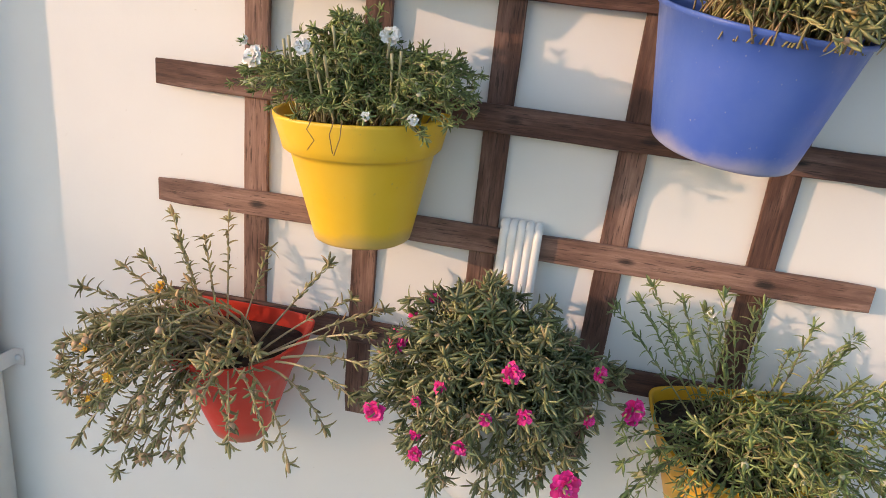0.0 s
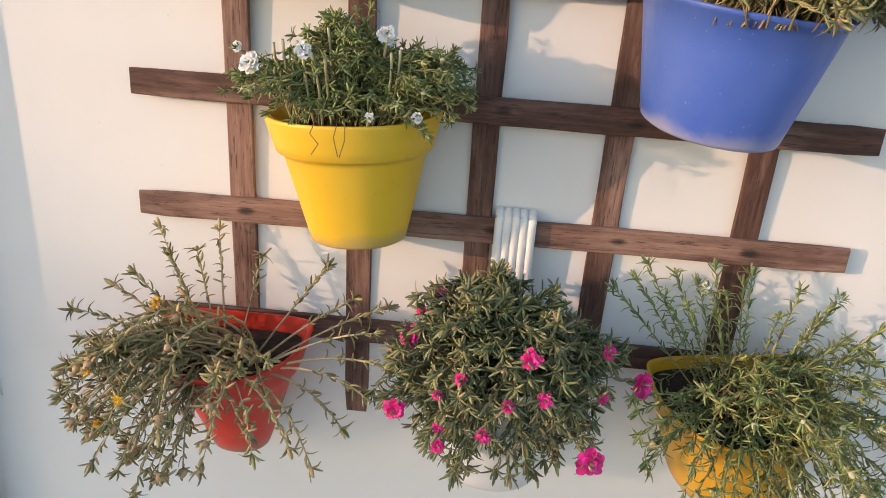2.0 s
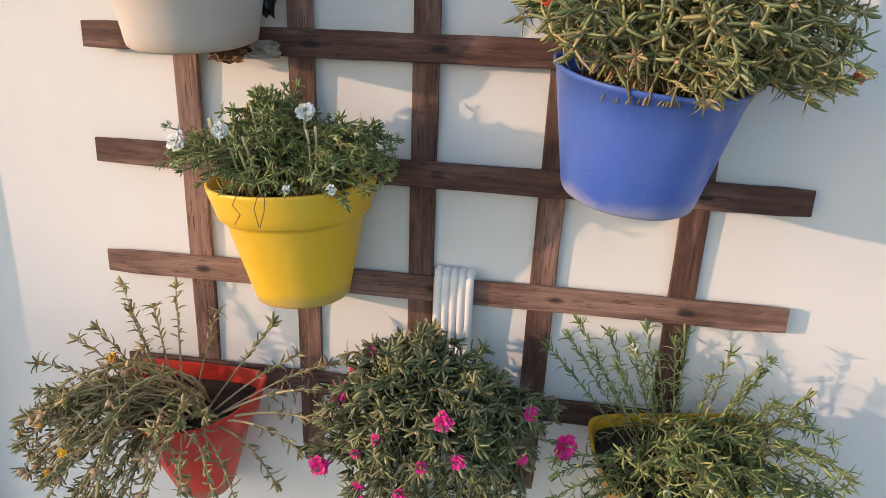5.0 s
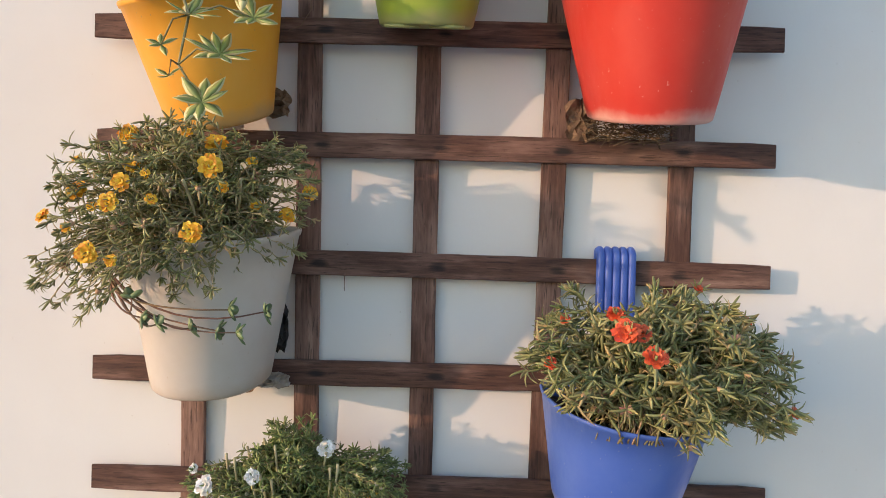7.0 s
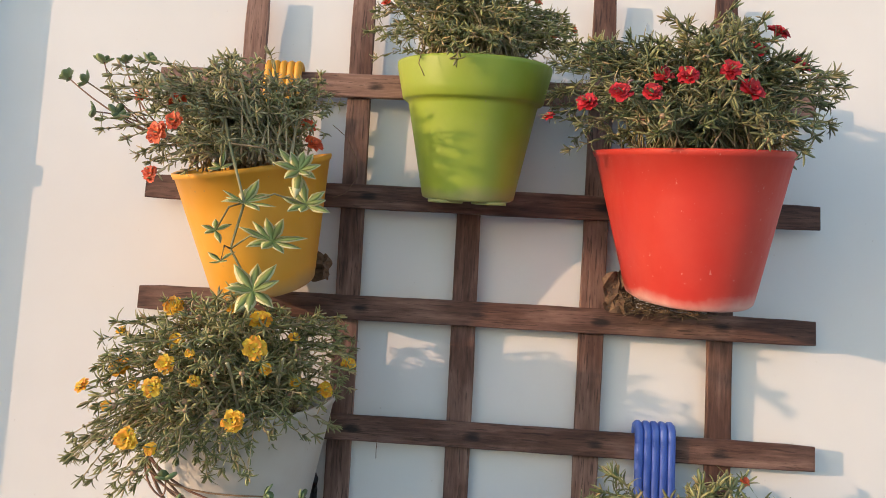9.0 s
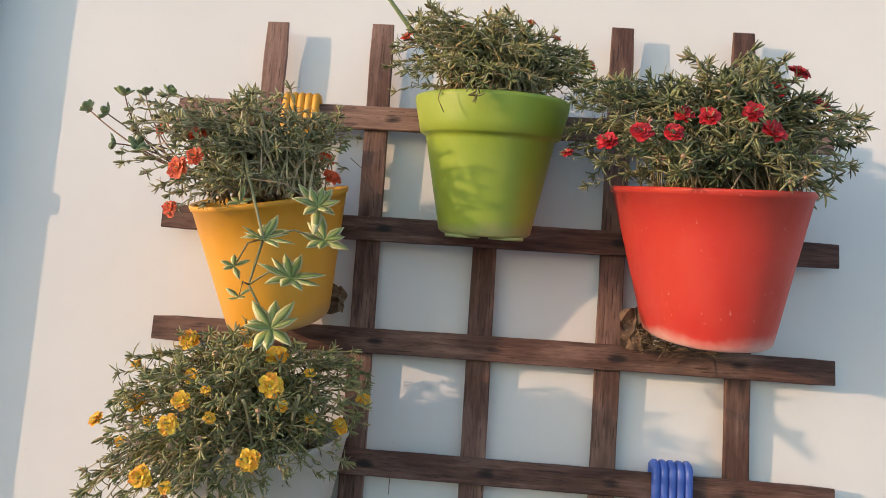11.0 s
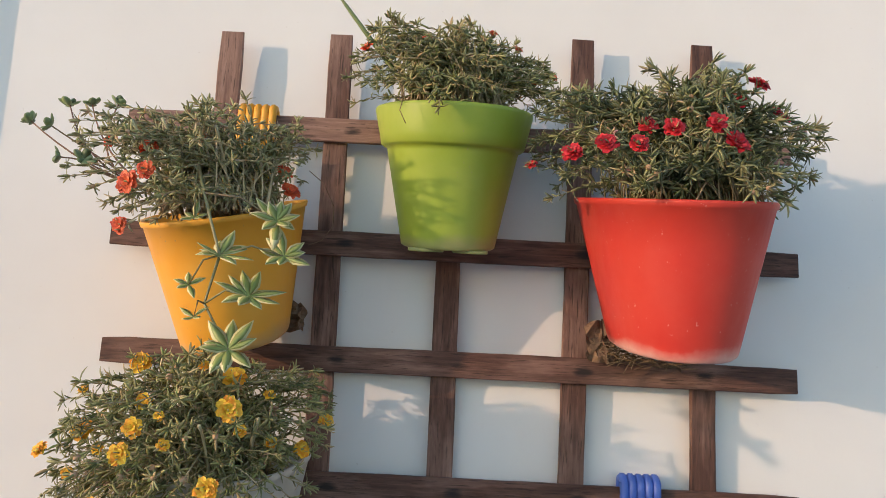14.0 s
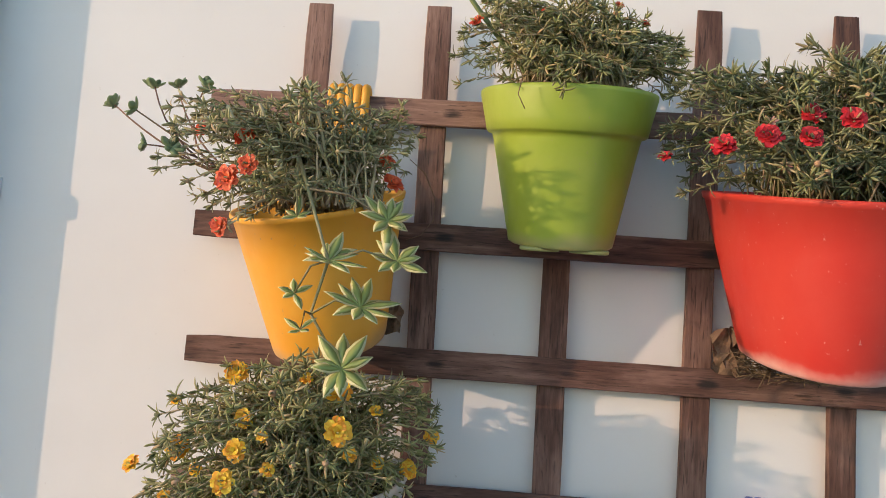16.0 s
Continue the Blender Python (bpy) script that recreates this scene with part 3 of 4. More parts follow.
def plant(name, label, seed, base, spread_base, crown, radii, n_stems, leaf_mat, stem_mat, leaf_len=0.018, leaf_w=0.0021, gap=0.0042,
          flowers=(), flower_mat=None, flower_size=0.018, buds=0, bud_mat=None, bud_size=0.004, shell=0.55, bias=Vector((0, -0.15, 0.15)), rosette=7, stem_r=0.0013, start=0.3, extra=(), rim=None, spill=0.0, full=99, curl=0.55, lay=0.35, wobble=0.018, stalks=0, withered=0, rim_dip=0.2, rim_rise=0.0, spread=0.6):
    """A clump of fleshy-leaved shoots that fan out from the soil to a crown of the given centre and radii."""
    r = random.Random(seed)
    ob = thing(name, base, label, "plant", "trellis plants")
    base = Vector(base)
    lobes = [(Vector(c[:3]), c[3:6], c[6]) for c in crown] if isinstance(crown, list) else [(Vector(crown), radii, 1.0)]
    weights = [c[2] for c in lobes]
    crown = sum((c[0] * c[2] for c in lobes), Vector()) / sum(weights)
    if len(lobes) > 1:
        radii = (radii[0], radii[1], radii[2] * 0.58)
    stems, leaves = Mesh(), Mesh()
    tips = []
    for k in range(n_stems):
        v = (rand_dir(r) + bias).normalized()
        rad = shell + (1 - shell) * r.random() ** 0.7
        rad *= 1 + 0.22 * noise.noise(v * 2.3 + Vector((seed, 0, 0)))
        c, e, _ = r.choices(lobes, weights)[0]
        tip = c + Vector((v.x * e[0], v.y * e[1], v.z * e[2])) * rad
        tip.y = min(tip.y, -0.012)
        if rim is not None:
            tip.z = max(tip.z, rim + rim_dip * (tip.y + 0.13) + rim_rise * (tip.x - base.x) - (spill if tip.x < crown.x - 0.07 else 0) + r.uniform(-0.012, 0.035))
        a = r.uniform(0, 6.28)
        q = math.sqrt(r.random())
        foot = base + Vector((math.cos(a) * spread_base[0] * q, math.sin(a) * spread_base[1] * q, 0))
        out = tip - foot
        ctrl = foot + Vector((out.x * lay, out.y * lay, max(out.z * 0.65, 0) + 0.35 * math.hypot(out.x, out.y) + 0.01)) + rand_dir(r) * wobble
        tips.append((bezier(foot, ctrl, tip, 6), rad))
    for p in flowers:
        tip = Vector(p)
        out = tip - base
        foot = base + Vector((out.x * 0.3, out.y * 0.3, 0))
        tips.append((bezier(foot, foot + Vector((out.x * 0.25, out.y * 0.25, max(out.z, 0) * 0.6 + 0.02)), tip - out.normalized() * 0.006, 6), 1))
    for p in extra:
        tip = Vector(p)
        out = tip - base
        foot = base + Vector((out.x * 0.25, out.y * 0.25, 0))
        tips.append((bezier(foot, foot + Vector((out.x * 0.45, out.y * 0.45, max(out.z, 0) * 0.35 + 0.05)), tip, 8), 1))
    ends = []
    for pts, _ in tips:
        pts = [p - base for p in pts]
        ends.append((pts[-1], shoot(r, stems, leaves, pts, stem_r * r.uniform(0.8, 1.3), leaf_len, leaf_w, gap, start, rosette, curl, spread)))
    tagged(part("stem_clump", stems, stem_mat, ob, "thin fleshy branching stems"), kind="stuff")
    tagged(part("foliage", leaves, leaf_mat, ob, "dense narrow fleshy leaves"), kind="stuff")
    for i, p in enumerate(flowers):
        e = ends[n_stems + i]
        d = (e[1] * 0.5 + Vector((0.05, -0.8, 0.35)) + rand_dir(r) * 0.25).normalized()
        s = flower_size * r.uniform(0.8, 1.15) * (1 if i < full else 0.55)
        part("flower", flower_data(flower_mat, i % 5), None, ob, m=turn_to(Vector(p[:3]) - base, d, s, r))
    for k in range(stalks):
        a = r.uniform(0, 6.28)
        q = math.sqrt(r.random())
        foot = Vector((math.cos(a) * spread_base[0] * q, math.sin(a) * spread_base[1] * q, 0.01))
        top = (crown - base) + Vector((math.cos(a) * radii[0] * 0.75 * q, math.sin(a) * radii[1] * 0.85 * q - 0.01, radii[2] * (1.02 - 0.45 * q) * r.uniform(0.75, 1.0)))
        bend = foot.lerp(top, 0.5) + Vector((0, 0, 0.015)) + rand_dir(r) * 0.012
        st = Mesh()
        st.tube(bezier(foot, bend, top, 6), [0.0021, 0.0021, 0.002, 0.0019, 0.0019, 0.0020, 0.0023], 6)
        part("bare_stalk", st, STALK, ob, "pale bare stalk with a dry tip")
    for k in range(withered):
        i = r.randrange(n_stems)
        p = ends[i][0]
        if p.y + base.y > crown.y + 0.02:
            continue
        part("withered_flower", WITHERED[k % 3], None, ob, m=turn_to(p, (ends[i][1] + Vector((0, -0.6, 0.2))).normalized(), r.uniform(0.009, 0.014), r))
    picks = [i for i in range(n_stems)]
    r.shuffle(picks)
    picks.sort(key=lambda i: ends[i][0].y + 0.12 * r.random())
    for i in picks[:buds]:
        key = (bud_mat.name,)
        if key not in BUD_DATA:
            BUD_DATA[key] = bud_mesh().data("bud", bud_mat)
        part("bud", BUD_DATA[key], None, ob, m=turn_to(ends[i][0], ends[i][1], bud_size * r.uniform(0.7, 1.25), r))
    return ob

AMBER_AT = [(-0.489, -0.256, 1.879), (-0.392, -0.358, 1.813), (-0.418, -0.346, 1.799), (-0.373, -0.230, 1.896), (-0.421, -0.346, 1.742), (-0.435, -0.256, 1.872), (-0.250, -0.154, 1.843), (-0.261, -0.154, 1.873)]
GREEN_AT = [(0.169, -0.081, 2.086), (0.132, -0.103, 2.065), (0.103, -0.115, 2.116), (0.058, -0.149, 2.126), (-0.049, -0.173, 2.103), (-0.147, -0.149, 2.092)]
RED_AT = [(0.166, -0.279, 1.889), (0.205, -0.317, 1.892), (0.241, -0.343, 1.886), (0.273, -0.279, 1.934), (0.288, -0.343, 1.910), (0.336, -0.368, 1.910), (0.409, -0.254, 1.988), (0.445, -0.254, 2.016), (0.372, -0.343, 1.894), (0.469, -0.254, 1.975), (0.488, -0.241, 1.970), (0.361, -0.203, 2.014), (0.123, -0.178, 1.899)]
GREY_AT = [(-0.466, -0.281, 1.481), (-0.385, -0.324, 1.491), (-0.385, -0.356, 1.463), (-0.395, -0.270, 1.520), (-0.411, -0.356, 1.398), (-0.425, -0.216, 1.570), (-0.288, -0.238, 1.556), (-0.274, -0.302, 1.517), (-0.173, -0.130, 1.495), (-0.200, -0.173, 1.457), (-0.278, -0.356, 1.426), (-0.551, -0.216, 1.446), (-0.362, -0.302, 1.505), (-0.242, -0.216, 1.534), (-0.376, -0.367, 1.389), (-0.236, -0.216, 1.470)]
BLUE_AT = [(0.280, -0.292, 1.331), (0.286, -0.328, 1.312), (0.309, -0.316, 1.309), (0.316, -0.363, 1.285), (0.429, -0.176, 1.362), (0.199, -0.257, 1.256), (0.503, -0.176, 1.315), (0.569, -0.199, 1.183), (0.529, -0.176, 1.279), (0.221, -0.234, 1.316)]
YELLOW_AT = [(-0.226, -0.238, 1.075), (-0.302, -0.216, 1.053), (-0.132, -0.162, 1.097), (-0.143, -0.216, 0.995), (-0.081, -0.205, 0.997), (-0.327, -0.194, 1.070)]
SCARLET_AT = [(-0.489, -0.150, 0.661), (-0.467, -0.320, 0.591), (-0.534, -0.280, 0.606), (-0.512, -0.300, 0.529)]
WHITE_AT = [(-0.075, -0.190, 0.669), (-0.084, -0.266, 0.591), (0.101, -0.275, 0.695), (0.192, -0.314, 0.569), (0.275, -0.190, 0.626), (-0.037, -0.142, 0.722), (-0.064, -0.152, 0.695), (-0.023, -0.285, 0.631), (0.045, -0.294, 0.578), (0.125, -0.285, 0.641), (0.220, -0.190, 0.675), (-0.018, -0.275, 0.541), (-0.019, -0.285, 0.578), (0.007, -0.285, 0.660), (0.075, -0.294, 0.630), (0.214, -0.228, 0.619)]
MUSTARD_AT = [(0.554, -0.120, 0.765), (0.368, -0.100, 0.760)]
SCARLET_UP = [(-0.517, -0.060, 0.754), (-0.420, -0.050, 0.757), (-0.351, -0.040, 0.715), (-0.229, -0.080, 0.723), (-0.125, -0.100, 0.669), (-0.545, -0.100, 0.685), (-0.621, -0.160, 0.642), (-0.587, -0.240, 0.592), (-0.443, -0.340, 0.453), (-0.197, -0.300, 0.499), (-0.167, -0.240, 0.530), (-0.447, -0.080, 0.729), (-0.461, -0.100, 0.655), (-0.570, -0.120, 0.671), (-0.586, -0.200, 0.615), (-0.139, -0.140, 0.641), (-0.112, -0.180, 0.606), (-0.142, -0.200, 0.564), (-0.269, -0.340, 0.541), (-0.221, -0.330, 0.551), (-0.502, -0.340, 0.497), (-0.465, -0.340, 0.489), (-0.183, -0.090, 0.673), (-0.500, -0.070, 0.710), (-0.322, -0.240, 0.611), (-0.286, -0.220, 0.620), (-0.344, -0.270, 0.617)]
MUSTARD_UP = [(0.273, -0.050, 0.739), (0.286, -0.050, 0.767), (0.391, -0.050, 0.771), (0.515, -0.080, 0.755), (0.565, -0.100, 0.755), (0.613, -0.140, 0.725), (0.239, -0.050, 0.720), (0.335, -0.040, 0.752), (0.450, -0.050, 0.763), (0.599, -0.150, 0.700), (0.314, -0.080, 0.727), (0.492, -0.080, 0.709), (0.411, -0.070, 0.734), (0.542, -0.100, 0.714), (0.346, -0.100, 0.720), (0.263, -0.200, 0.609), (0.266, -0.260, 0.586), (0.436, -0.060, 0.752), (0.370, -0.050, 0.740), (0.574, -0.130, 0.706)]
VLEAF = [(-0.297, -0.329, 1.712), (-0.237, -0.286, 1.769), (-0.221, -0.297, 1.719), (-0.255, -0.329, 1.661), (-0.266, -0.360, 1.592), (-0.349, -0.286, 1.768), (-0.333, -0.329, 1.672), (-0.322, -0.329, 1.631)]
SPRIG = [(-0.653, -0.176, 1.929), (-0.621, -0.176, 1.923), (-0.603, -0.165, 1.962), (-0.574, -0.154, 1.968), (-0.538, -0.143, 1.975), (-0.595, -0.187, 1.871), (-0.558, -0.187, 1.869)]
GREYSPRIG = [(-0.369, -0.29, 1.308), (-0.345, -0.295, 1.300), (-0.300, -0.295, 1.296), (-0.264, -0.290, 1.293), (-0.237, -0.290, 1.291), (-0.203, -0.275, 1.319), (-0.248, -0.290, 1.322), (-0.385, -0.285, 1.335)]
amber_plant = plant("moss_rose", "grey-green moss rose with small orange flowers in an amber pot", 11, (-0.350, -0.150, 1.795), (0.10, 0.085), [(-0.455, -0.215, 1.85, 0.095, 0.145, 0.085, 0.34), (-0.345, -0.205, 1.86, 0.10, 0.145, 0.105, 0.44), (-0.265, -0.15, 1.875, 0.05, 0.09, 0.08, 0.22), (-0.38, -0.25, 1.795, 0.10, 0.06, 0.035, 0.18)], (0.165, 0.13, 0.148), 215, GREEN_G, DRY,
      0.014, 0.0017, 0.0056, AMBER_AT, ORANGE, 0.014, 14, BUD, 0.003, start=0.20, lay=0.2, stalks=12, stem_r=0.0018, rim=1.80, rim_dip=0.33, rim_rise=0.17, bias=Vector((0, -0.12, 0.55)))
green_plant = plant("moss_rose", "dense green moss rose with few orange flowers in a lime pot", 12, (0.0, -0.11, 1.995), (0.090, 0.07), [(-0.10, -0.13, 2.05, 0.075, 0.10, 0.10, 0.40), (0.02, -0.13, 2.05, 0.09, 0.11, 0.09, 0.38), (0.115, -0.10, 2.045, 0.065, 0.07, 0.055, 0.22), (-0.02, -0.19, 2.01, 0.09, 0.04, 0.03, 0.12)], (0.172, 0.11, 0.175), 290, GREEN_E, DRY,
      0.0145, 0.0016, 0.0052, GREEN_AT, ORANGE, 0.010, 8, BUD, 0.003, start=0.18, lay=0.2, extra=[(-0.035, -0.225, 1.985), (-0.025, -0.222, 1.97), (-0.015, -0.22, 1.99), (-0.05, -0.215, 2.0), (0.16, -0.10, 2.05), (0.19, -0.08, 2.06)], rim=2.005, bias=Vector((0, -0.12, 0.55)))
red_plant = plant("moss_rose", "bushy green moss rose with deep red double flowers", 13, (0.365, -0.17, 1.830), (0.12, 0.11), [(0.215, -0.18, 1.925, 0.105, 0.13, 0.10, 0.32), (0.35, -0.20, 1.935, 0.12, 0.15, 0.115, 0.40), (0.475, -0.17, 1.925, 0.09, 0.13, 0.095, 0.28), (0.36, -0.28, 1.855, 0.14, 0.05, 0.035, 0.18)], (0.215, 0.150, 0.195), 330, GREEN_H, STEM,
      0.018, 0.0018, 0.0056, RED_AT, RED, 0.0170, 8, BUD, 0.004, start=0.15, lay=0.22, rim=1.85, rim_dip=0.26, full=9, bias=Vector((0, -0.12, 0.55)), withered=6)
ivory_plant = plant("moss_rose", "overgrown moss rose with yellow double flowers in an ivory pot", 14, (-0.350, -0.135, 1.405), (0.10, 0.10), [(-0.435, -0.21, 1.445, 0.085, 0.14, 0.125, 0.36), (-0.335, -0.20, 1.475, 0.11, 0.16, 0.135, 0.44), (-0.22, -0.14, 1.485, 0.06, 0.10, 0.10, 0.20), (-0.37, -0.28, 1.355, 0.12, 0.05, 0.05, 0.16), (-0.26, -0.20, 1.415, 0.07, 0.08, 0.05, 0.16), (-0.49, -0.20, 1.37, 0.07, 0.10, 0.07, 0.16)], (0.205, 0.165, 0.185), 380, GREEN_E, DRY,
      0.015, 0.0017, 0.0060, GREY_AT + [(-0.44, -0.29, 1.46), (-0.35, -0.31, 1.47), (-0.50, -0.22, 1.53), (-0.33, -0.24, 1.57), (-0.47, -0.30, 1.43), (-0.26, -0.29, 1.49)], YELLOW, 0.0155, 16, BUD, 0.0042, start=0.22, lay=0.25, stalks=12, stem_r=0.0016, rim=1.34, spill=0.05, full=12, bias=Vector((-0.1, -0.2, 0.35)), withered=10)
blue_plant = plant("moss_rose", "moss rose with curling leaves and orange flowers, blue pot", 15, (0.345, -0.15, 1.140), (0.105, 0.10), [(0.25, -0.19, 1.225, 0.08, 0.13, 0.12, 0.22), (0.245, -0.10, 1.32, 0.025, 0.03, 0.06, 0.03), (0.40, -0.19, 1.24, 0.115, 0.15, 0.13, 0.54), (0.505, -0.16, 1.215, 0.07, 0.12, 0.095, 0.21)], (0.200, 0.155, 0.170), 310, GREEN_A, STEM,
      0.022, 0.0024, 0.0066, BLUE_AT, ORANGE, 0.016, 14, BUD, 0.0042, start=0.25, rim=1.20, rim_rise=-0.24, full=4, curl=0.75, withered=24, spread=0.8)
white_flower_plant = plant("moss_rose", "fine-leaved dark green moss rose with white flowers", 16, (-0.190, -0.09, 0.945), (0.10, 0.06), [(-0.295, -0.13, 1.005, 0.075, 0.09, 0.05, 0.22), (-0.20, -0.12, 1.025, 0.085, 0.10, 0.10, 0.45), (-0.075, -0.12, 1.015, 0.07, 0.10, 0.07, 0.33)], (0.170, 0.11, 0.180), 310, GREEN_B, STEM,
      0.013, 0.0016, 0.0046, YELLOW_AT, WHITE, 0.0135, 26, BUDPALE, 0.0032, start=0.25, lay=0.2, stalks=16, rim=0.985, full=3, bias=Vector((0, -0.12, 0.55)))
plant("moss_rose", "straggly moss rose with bare stems and buds, scarlet pot", 17, (-0.395, -0.10, 0.545), (0.06, 0.04), (-0.425, -0.205, 0.545), (0.185, 0.150, 0.125), 84, GREEN_C, DRY,
      0.019, 0.0027, 0.0062, SCARLET_AT, YELLOW, 0.010, 50, BUD, 0.0062, start=0.46, wobble=0.045, stem_r=0.0024, spread=0.85, shell=0.7, bias=Vector((-0.50, -0.35, 0.0)), rosette=7, extra=SCARLET_UP)
plant("moss_rose", "full rounded moss rose with bright magenta flowers, white pot", 18, (0.070, -0.11, 0.585), (0.10, 0.08), [(0.058, -0.165, 0.605, 0.186, 0.125, 0.165, 1)], (0.195, 0.155, 0.195), 340, GREEN_H, STEM,
      0.023, 0.0027, 0.0052, WHITE_AT, MAGENTA, 0.0195, 14, BUD, 0.004, full=5, curl=0.45, withered=10, start=0.25, spread=0.8)
plant("moss_rose", "loose airy moss rose with pale seed heads, mustard pot", 19, (0.455, -0.11, 0.555), (0.10, 0.07), (0.500, -0.175, 0.565), (0.225, 0.165, 0.165), 105, GREEN_B, STEM,
      0.019, 0.0021, 0.0050, MUSTARD_AT, WHITE, 0.008, 60, BUDPALE, 0.0046, spread=0.85, shell=0.6, wobble=0.035, bias=Vector((0.30, -0.45, -0.12)), extra=MUSTARD_UP + [(0.27, -0.22, 0.60), (0.28, -0.27, 0.55), (0.32, -0.31, 0.50), (0.37, -0.32, 0.47), (0.43, -0.33, 0.45), (0.34, -0.28, 0.56), (0.40, -0.29, 0.53), (0.48, -0.32, 0.50)])

# ---- small growth and litter ----
def broad_rosette(owner, p, facing, r, count, length, width):
    """Narrow leaves with cream margins, spread like a star."""
    a = facing.orthogonal().normalized()
    for k in range(count):
        t = 6.283 * k / count + r.uniform(-0.25, 0.25)
        o = a * math.cos(t) + facing.cross(a) * math.sin(t)
        way = (o + facing * r.uniform(0.15, 0.6)).normalized()
        up = (facing - way * facing.dot(way)).normalized()
        ln, bend = length * r.uniform(0.55, 1.0), r.uniform(-0.35, 0.1)
        margin, core = Mesh(), Mesh()
        leaf_blade(margin, p, way, up, ln, width, bend, 0.10, LANCE)
        leaf_blade(core, p + up * (width * 0.07), way, up, ln * 0.95, width * 0.62, bend, 0.15, LANCE)
        lf = part("leaf", margin, PALE, owner)
        part("leaf_core", core, VGREEN, lf, "fresh green leaf centre")


VGREEN = leaf("leaf_variegated_centre", (0.17, 0.23, 0.05), (0.23, 0.28, 0.07), (0.36, 0.38, 0.14))
r = random.Random(5)
foot = Vector((-0.365, -0.20, 1.815))
shoot_ob = thing("variegated_shoot", foot, "trailing shoot with cream-edged leaves hanging down an amber pot", "plant")
stalk = Mesh()
main = [Vector(p) for p in ((-0.365, -0.20, 1.815), (-0.36, -0.26, 1.848), (-0.335, -0.30, 1.80))] + [Vector(VLEAF[0]), Vector((-0.315, -0.315, 1.65)), Vector(VLEAF[4])]
stalk.tube([p - foot for p in main], [0.0024, 0.0024, 0.0022, 0.0020, 0.0018, 0.0016], 6)
for i, (p, join, n, ln) in enumerate(((VLEAF[0], 2, 10, 0.054), (VLEAF[1], 2, 10, 0.052), (VLEAF[2], 3, 8, 0.050), (VLEAF[3], 4, 10, 0.050), (VLEAF[4], 5, 9, 0.058), (VLEAF[5], 1, 5, 0.032), (VLEAF[6], 3, 5, 0.030), (VLEAF[7], 4, 4, 0.028))):
    p = Vector(p)
    if i not in (0, 4):
        mid = main[join].lerp(p, 0.5) + Vector((0, -0.008, 0.012))
        stalk.tube([main[join] - foot, mid - foot, p - foot], [0.0016, 0.0014, 0.0012], 5)
    broad_rosette(shoot_ob, p - foot, (Vector((0.1, -0.62, 0.72)) + rand_dir(r) * 0.25).normalized(), r, n, ln, 0.0074 * ln / 0.046)
part("stem", stalk, STEM, shoot_ob)

ROUND = leaf("leaf_purslane", (0.14, 0.20, 0.08), (0.20, 0.26, 0.11), (0.27, 0.31, 0.15))
REDSTEM = leaf("stem_reddish", (0.26, 0.11, 0.07), (0.30, 0.15, 0.09), (0.22, 0.14, 0.07))


def purslane(label, foot, tips, via, leaf_len, leaf_w):
    ob = thing("purslane_sprig", foot, label, "plant")
    f = Vector(foot)
    stem, lv = Mesh(), Mesh()
    for i, p in enumerate(tips):
        p, v = Vector(p), Vector(via[i % len(via)])
        stem.tube([q - f for q in bezier(f, v, p, 8)], [0.0019 - 0.0001 * k for k in range(9)], 5)
        d = (p - v).normalized()
        a = d.orthogonal().normalized()
        for k in range(6):
            t = 6.283 * k / 6 + r.uniform(-0.3, 0.3)
            o = a * math.cos(t) + d.cross(a) * math.sin(t)
            way = (o + d * r.uniform(0.1, 0.9)).normalized()
            up = (d - way * d.dot(way)).normalized()
            leaf_blade(lv, p - f, way, up, leaf_len * r.uniform(0.7, 1.15), leaf_w, 0.1, 0.3)
    tagged(part("stem_clump", stem, REDSTEM, ob, "reddish fleshy stems"), kind="stuff")
    tagged(part("foliage", lv, ROUND, ob, "small paddle-shaped leaves"), kind="stuff")


purslane("thin purslane sprig reaching out past an amber pot", (-0.46, -0.16, 1.83), SPRIG, [(-0.57, -0.17, 1.86), (-0.55, -0.15, 1.88)], 0.018, 0.0062)
purslane("purslane sprig trailing over the rim of an ivory pot", (-0.43, -0.255, 1.365), GREYSPRIG, [(-0.41, -0.30, 1.315), (-0.37, -0.31, 1.285), (-0.33, -0.31, 1.285)], 0.019, 0.0066)

blade = Mesh()
leaf_blade(blade, Vector((0, 0, 0)), Vector((-0.66, -0.12, 0.74)).normalized(), Vector((0.3, -0.9, 0.1)).normalized(), 0.24, 0.0045, 0.06, 0.2)
bl = thing("grass_blade", (-0.052, -0.12, 2.005), "single long grass blade rising from a lime pot", "grass")
part("blade", blade, GREEN_B, bl)


def crumple(name, label, category, at, w, h, mat, seed, depth=0.018):
    """A creased scrap of thin material, wedged behind a pot."""
    m, n = Mesh(), 9
    rr = random.Random(seed)
    rings = []
    for i in range(n):
        u = i / (n - 1) - 0.5
        edge = 0.5 + 0.5 * math.cos(u * 2.4) + rr.uniform(-0.12, 0.12)
        row = [Vector((u * w + 0.2 * w * noise.noise(Vector((u * 3, v * 3, seed))), depth * noise.noise(Vector((u * 5, v * 5, seed + 3))), v * h * edge)) for v in [j / 7 - 0.5 for j in range(8)]]
        rings.append(row + [q + Vector((0, 0.0012, 0)) for q in reversed(row)])
    m.loft(rings, True, True, True)
    ob = part(name, m, mat, smooth=False)
    ob.location = at
    return tagged(ob, label, category)


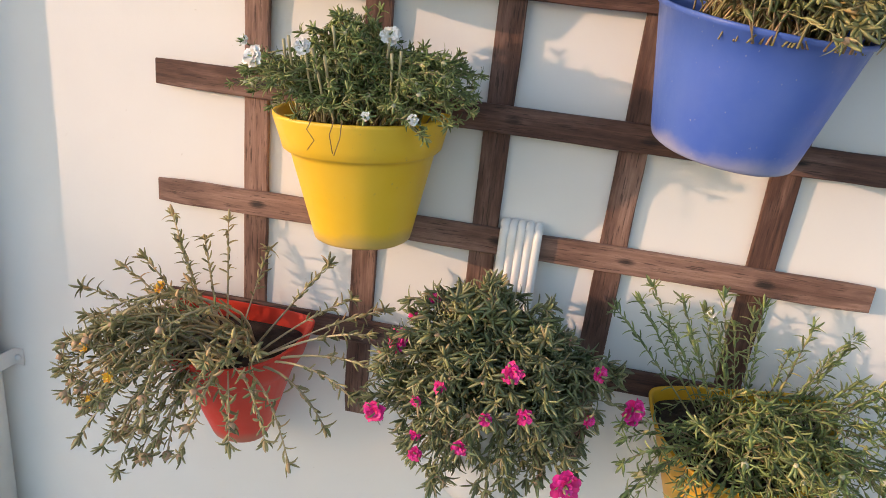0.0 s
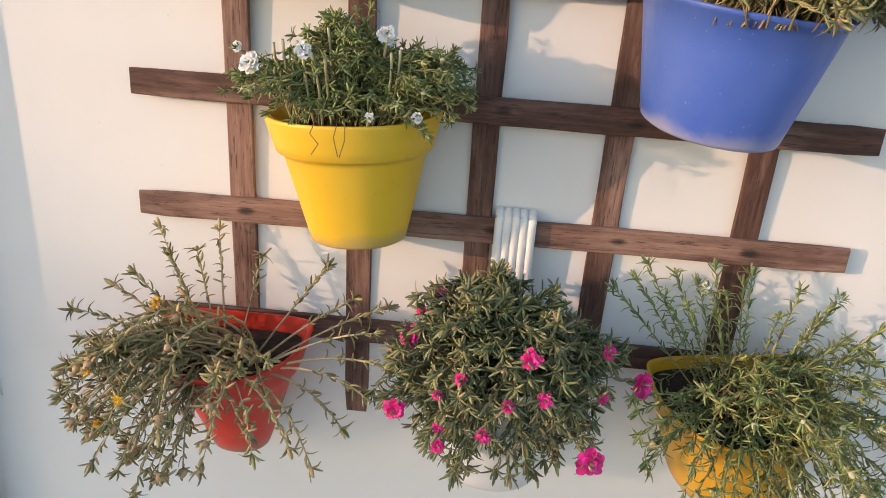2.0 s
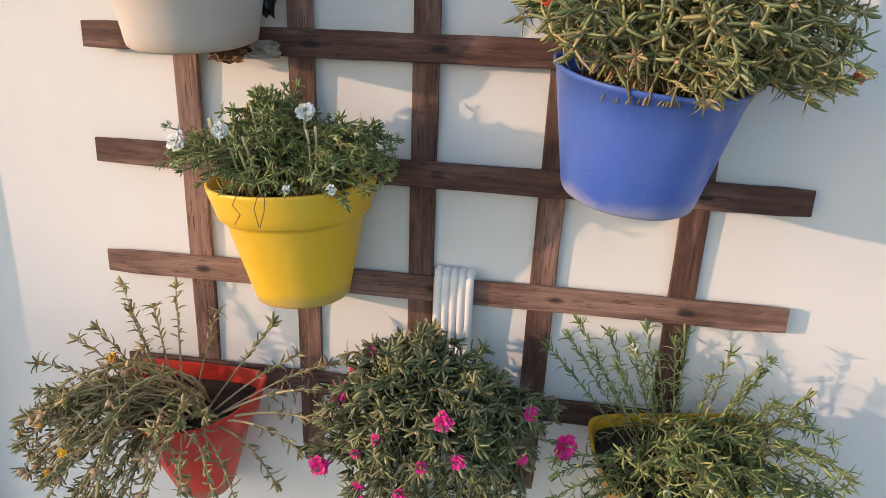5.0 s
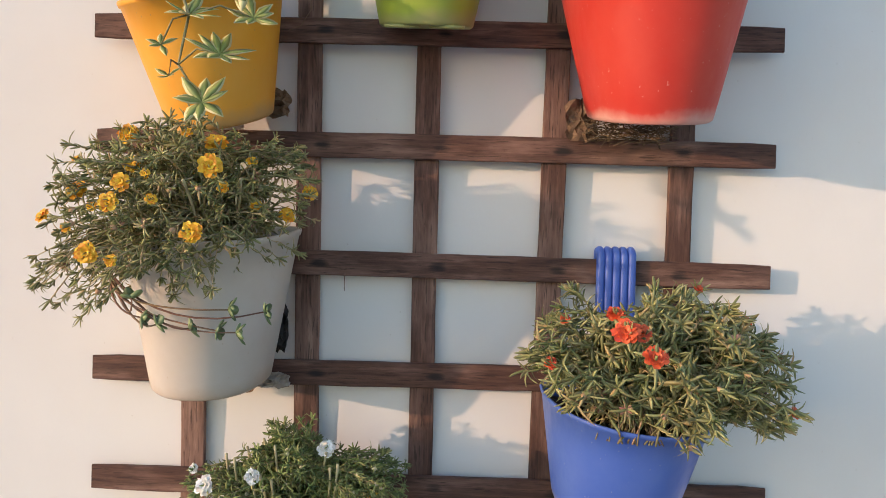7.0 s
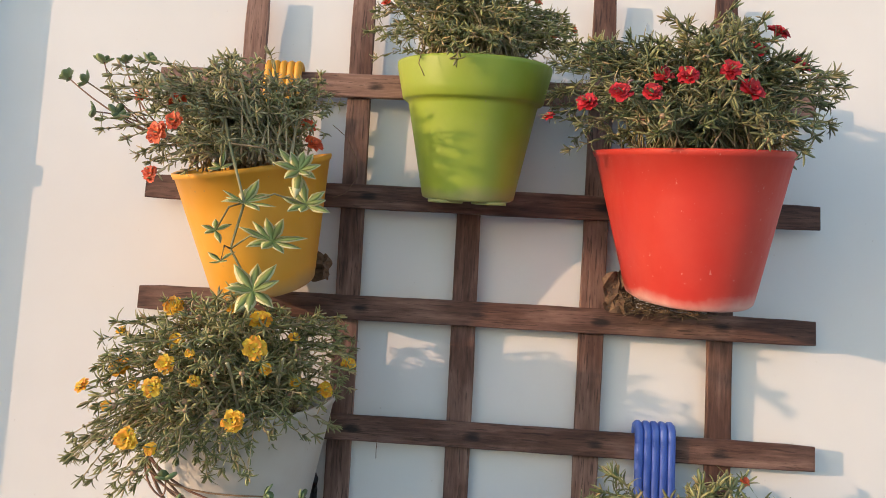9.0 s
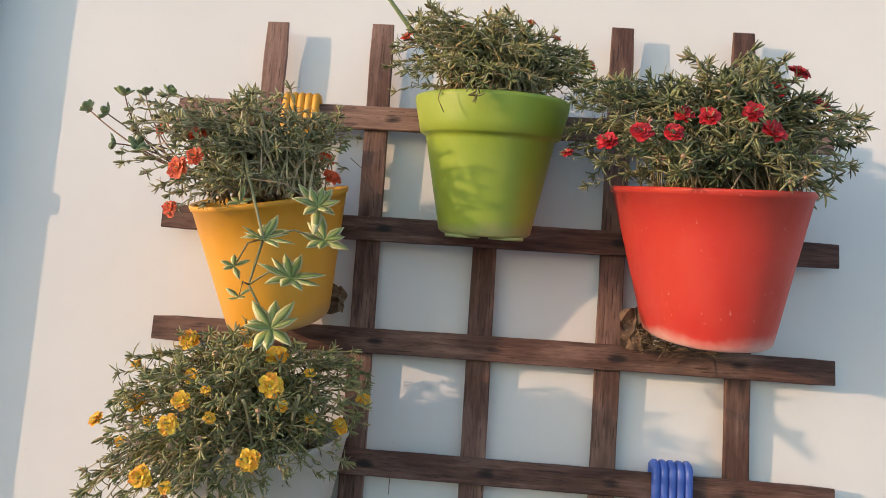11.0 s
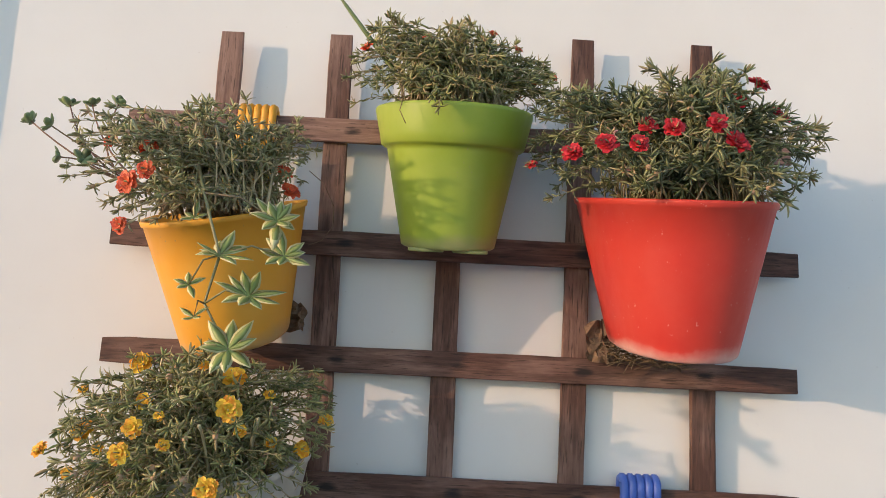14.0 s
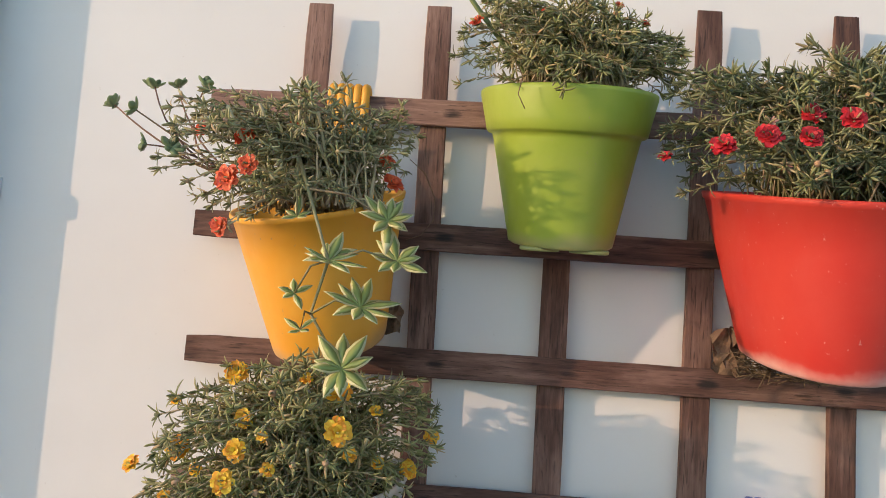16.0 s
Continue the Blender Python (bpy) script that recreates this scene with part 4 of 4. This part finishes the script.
DRYLEAF = rough_mat("dry_leaf", (0.10, 0.055, 0.03), (0.26, 0.16, 0.09), 60, 0.8, 0.5)
BLACK = rough_mat("black_film", (0.012, 0.012, 0.012), (0.03, 0.028, 0.026), 30, 0.45, 0.4)
PAPER = rough_mat("grey_scrap", (0.30, 0.25, 0.20), (0.46, 0.41, 0.36), 50, 0.9, 0.5)
crumple("dry_leaf", "crumpled brown dry leaf caught behind an amber pot", "dry leaf", (-0.262, -0.012, 1.658), 0.05, 0.055, DRYLEAF, 3)
crumple("plastic_scrap", "scrap of black plastic film stuck behind an ivory pot", "plastic scrap", (-0.247, -0.014, 1.262), 0.034, 0.085, BLACK, 8)
crumple("dry_leaf", "greyish dry leaf hanging under an ivory pot", "dry leaf", (-0.252, -0.016, 1.172), 0.05, 0.03, PAPER, 12)
crumple("dry_leaf", "ragged brown dry leaf under an ivory pot", "dry leaf", (-0.318, -0.014, 1.160), 0.06, 0.026, DRYLEAF, 15)
crumple("cardboard_scrap", "torn brown cardboard wedged behind a red pot", "cardboard", (0.272, -0.018, 1.640), 0.05, 0.075, DRYLEAF, 21)

straw = Mesh()
for k in range(170):
    p = Vector((r.uniform(-0.07, 0.07), r.uniform(-0.05, 0.0), r.uniform(-0.020, 0.012)))
    d = Vector((r.uniform(-1, 1), r.uniform(-0.5, 0.5), r.uniform(-0.25, 0.25))).normalized() * r.uniform(0.012, 0.03)
    straw.tube([p - d, p + rand_dir(r) * 0.006, p + d], [0.0008, 0.0010, 0.0007], 4)
pad = thing("straw_pad", (0.345, -0.004, 1.622), "dark matted straw pad wedged under a red pot", "straw pad")
tagged(part("straw", straw, rough_mat("old_straw", (0.05, 0.03, 0.018), (0.32, 0.22, 0.12), 120, 0.9, 0.3), pad, "tangled brown straw fibres"), kind="stuff")

for owner, pts in ((amber_plant, ((-0.235, -0.09, 1.895), (-0.213, -0.07, 1.880), (-0.196, -0.055, 1.845), (-0.196, -0.045, 1.812), (-0.215, -0.035, 1.788), (-0.238, -0.03, 1.780))),
                   (white_flower_plant, ((-0.216, -0.212, 0.985), (-0.221, -0.222, 0.968), (-0.209, -0.224, 0.955), (-0.219, -0.222, 0.940))),
                   (white_flower_plant, ((-0.186, -0.212, 0.985), (-0.189, -0.222, 0.965), (-0.183, -0.222, 0.940))), (white_flower_plant, ((-0.176, -0.212, 0.985), (-0.174, -0.222, 0.962), (-0.181, -0.222, 0.938))),
                   (green_plant, ((-0.086, -0.195, 2.012), (-0.079, -0.206, 1.990), (-0.084, -0.208, 1.965), (-0.074, -0.208, 1.945)))):
    o = Vector(owner.location)
    rt = Mesh()
    rt.tube([Vector(p) - o for p in pts], [0.0007] * len(pts), 5)
    part("root", rt, DRYLEAF, owner, "thin dry brown root")
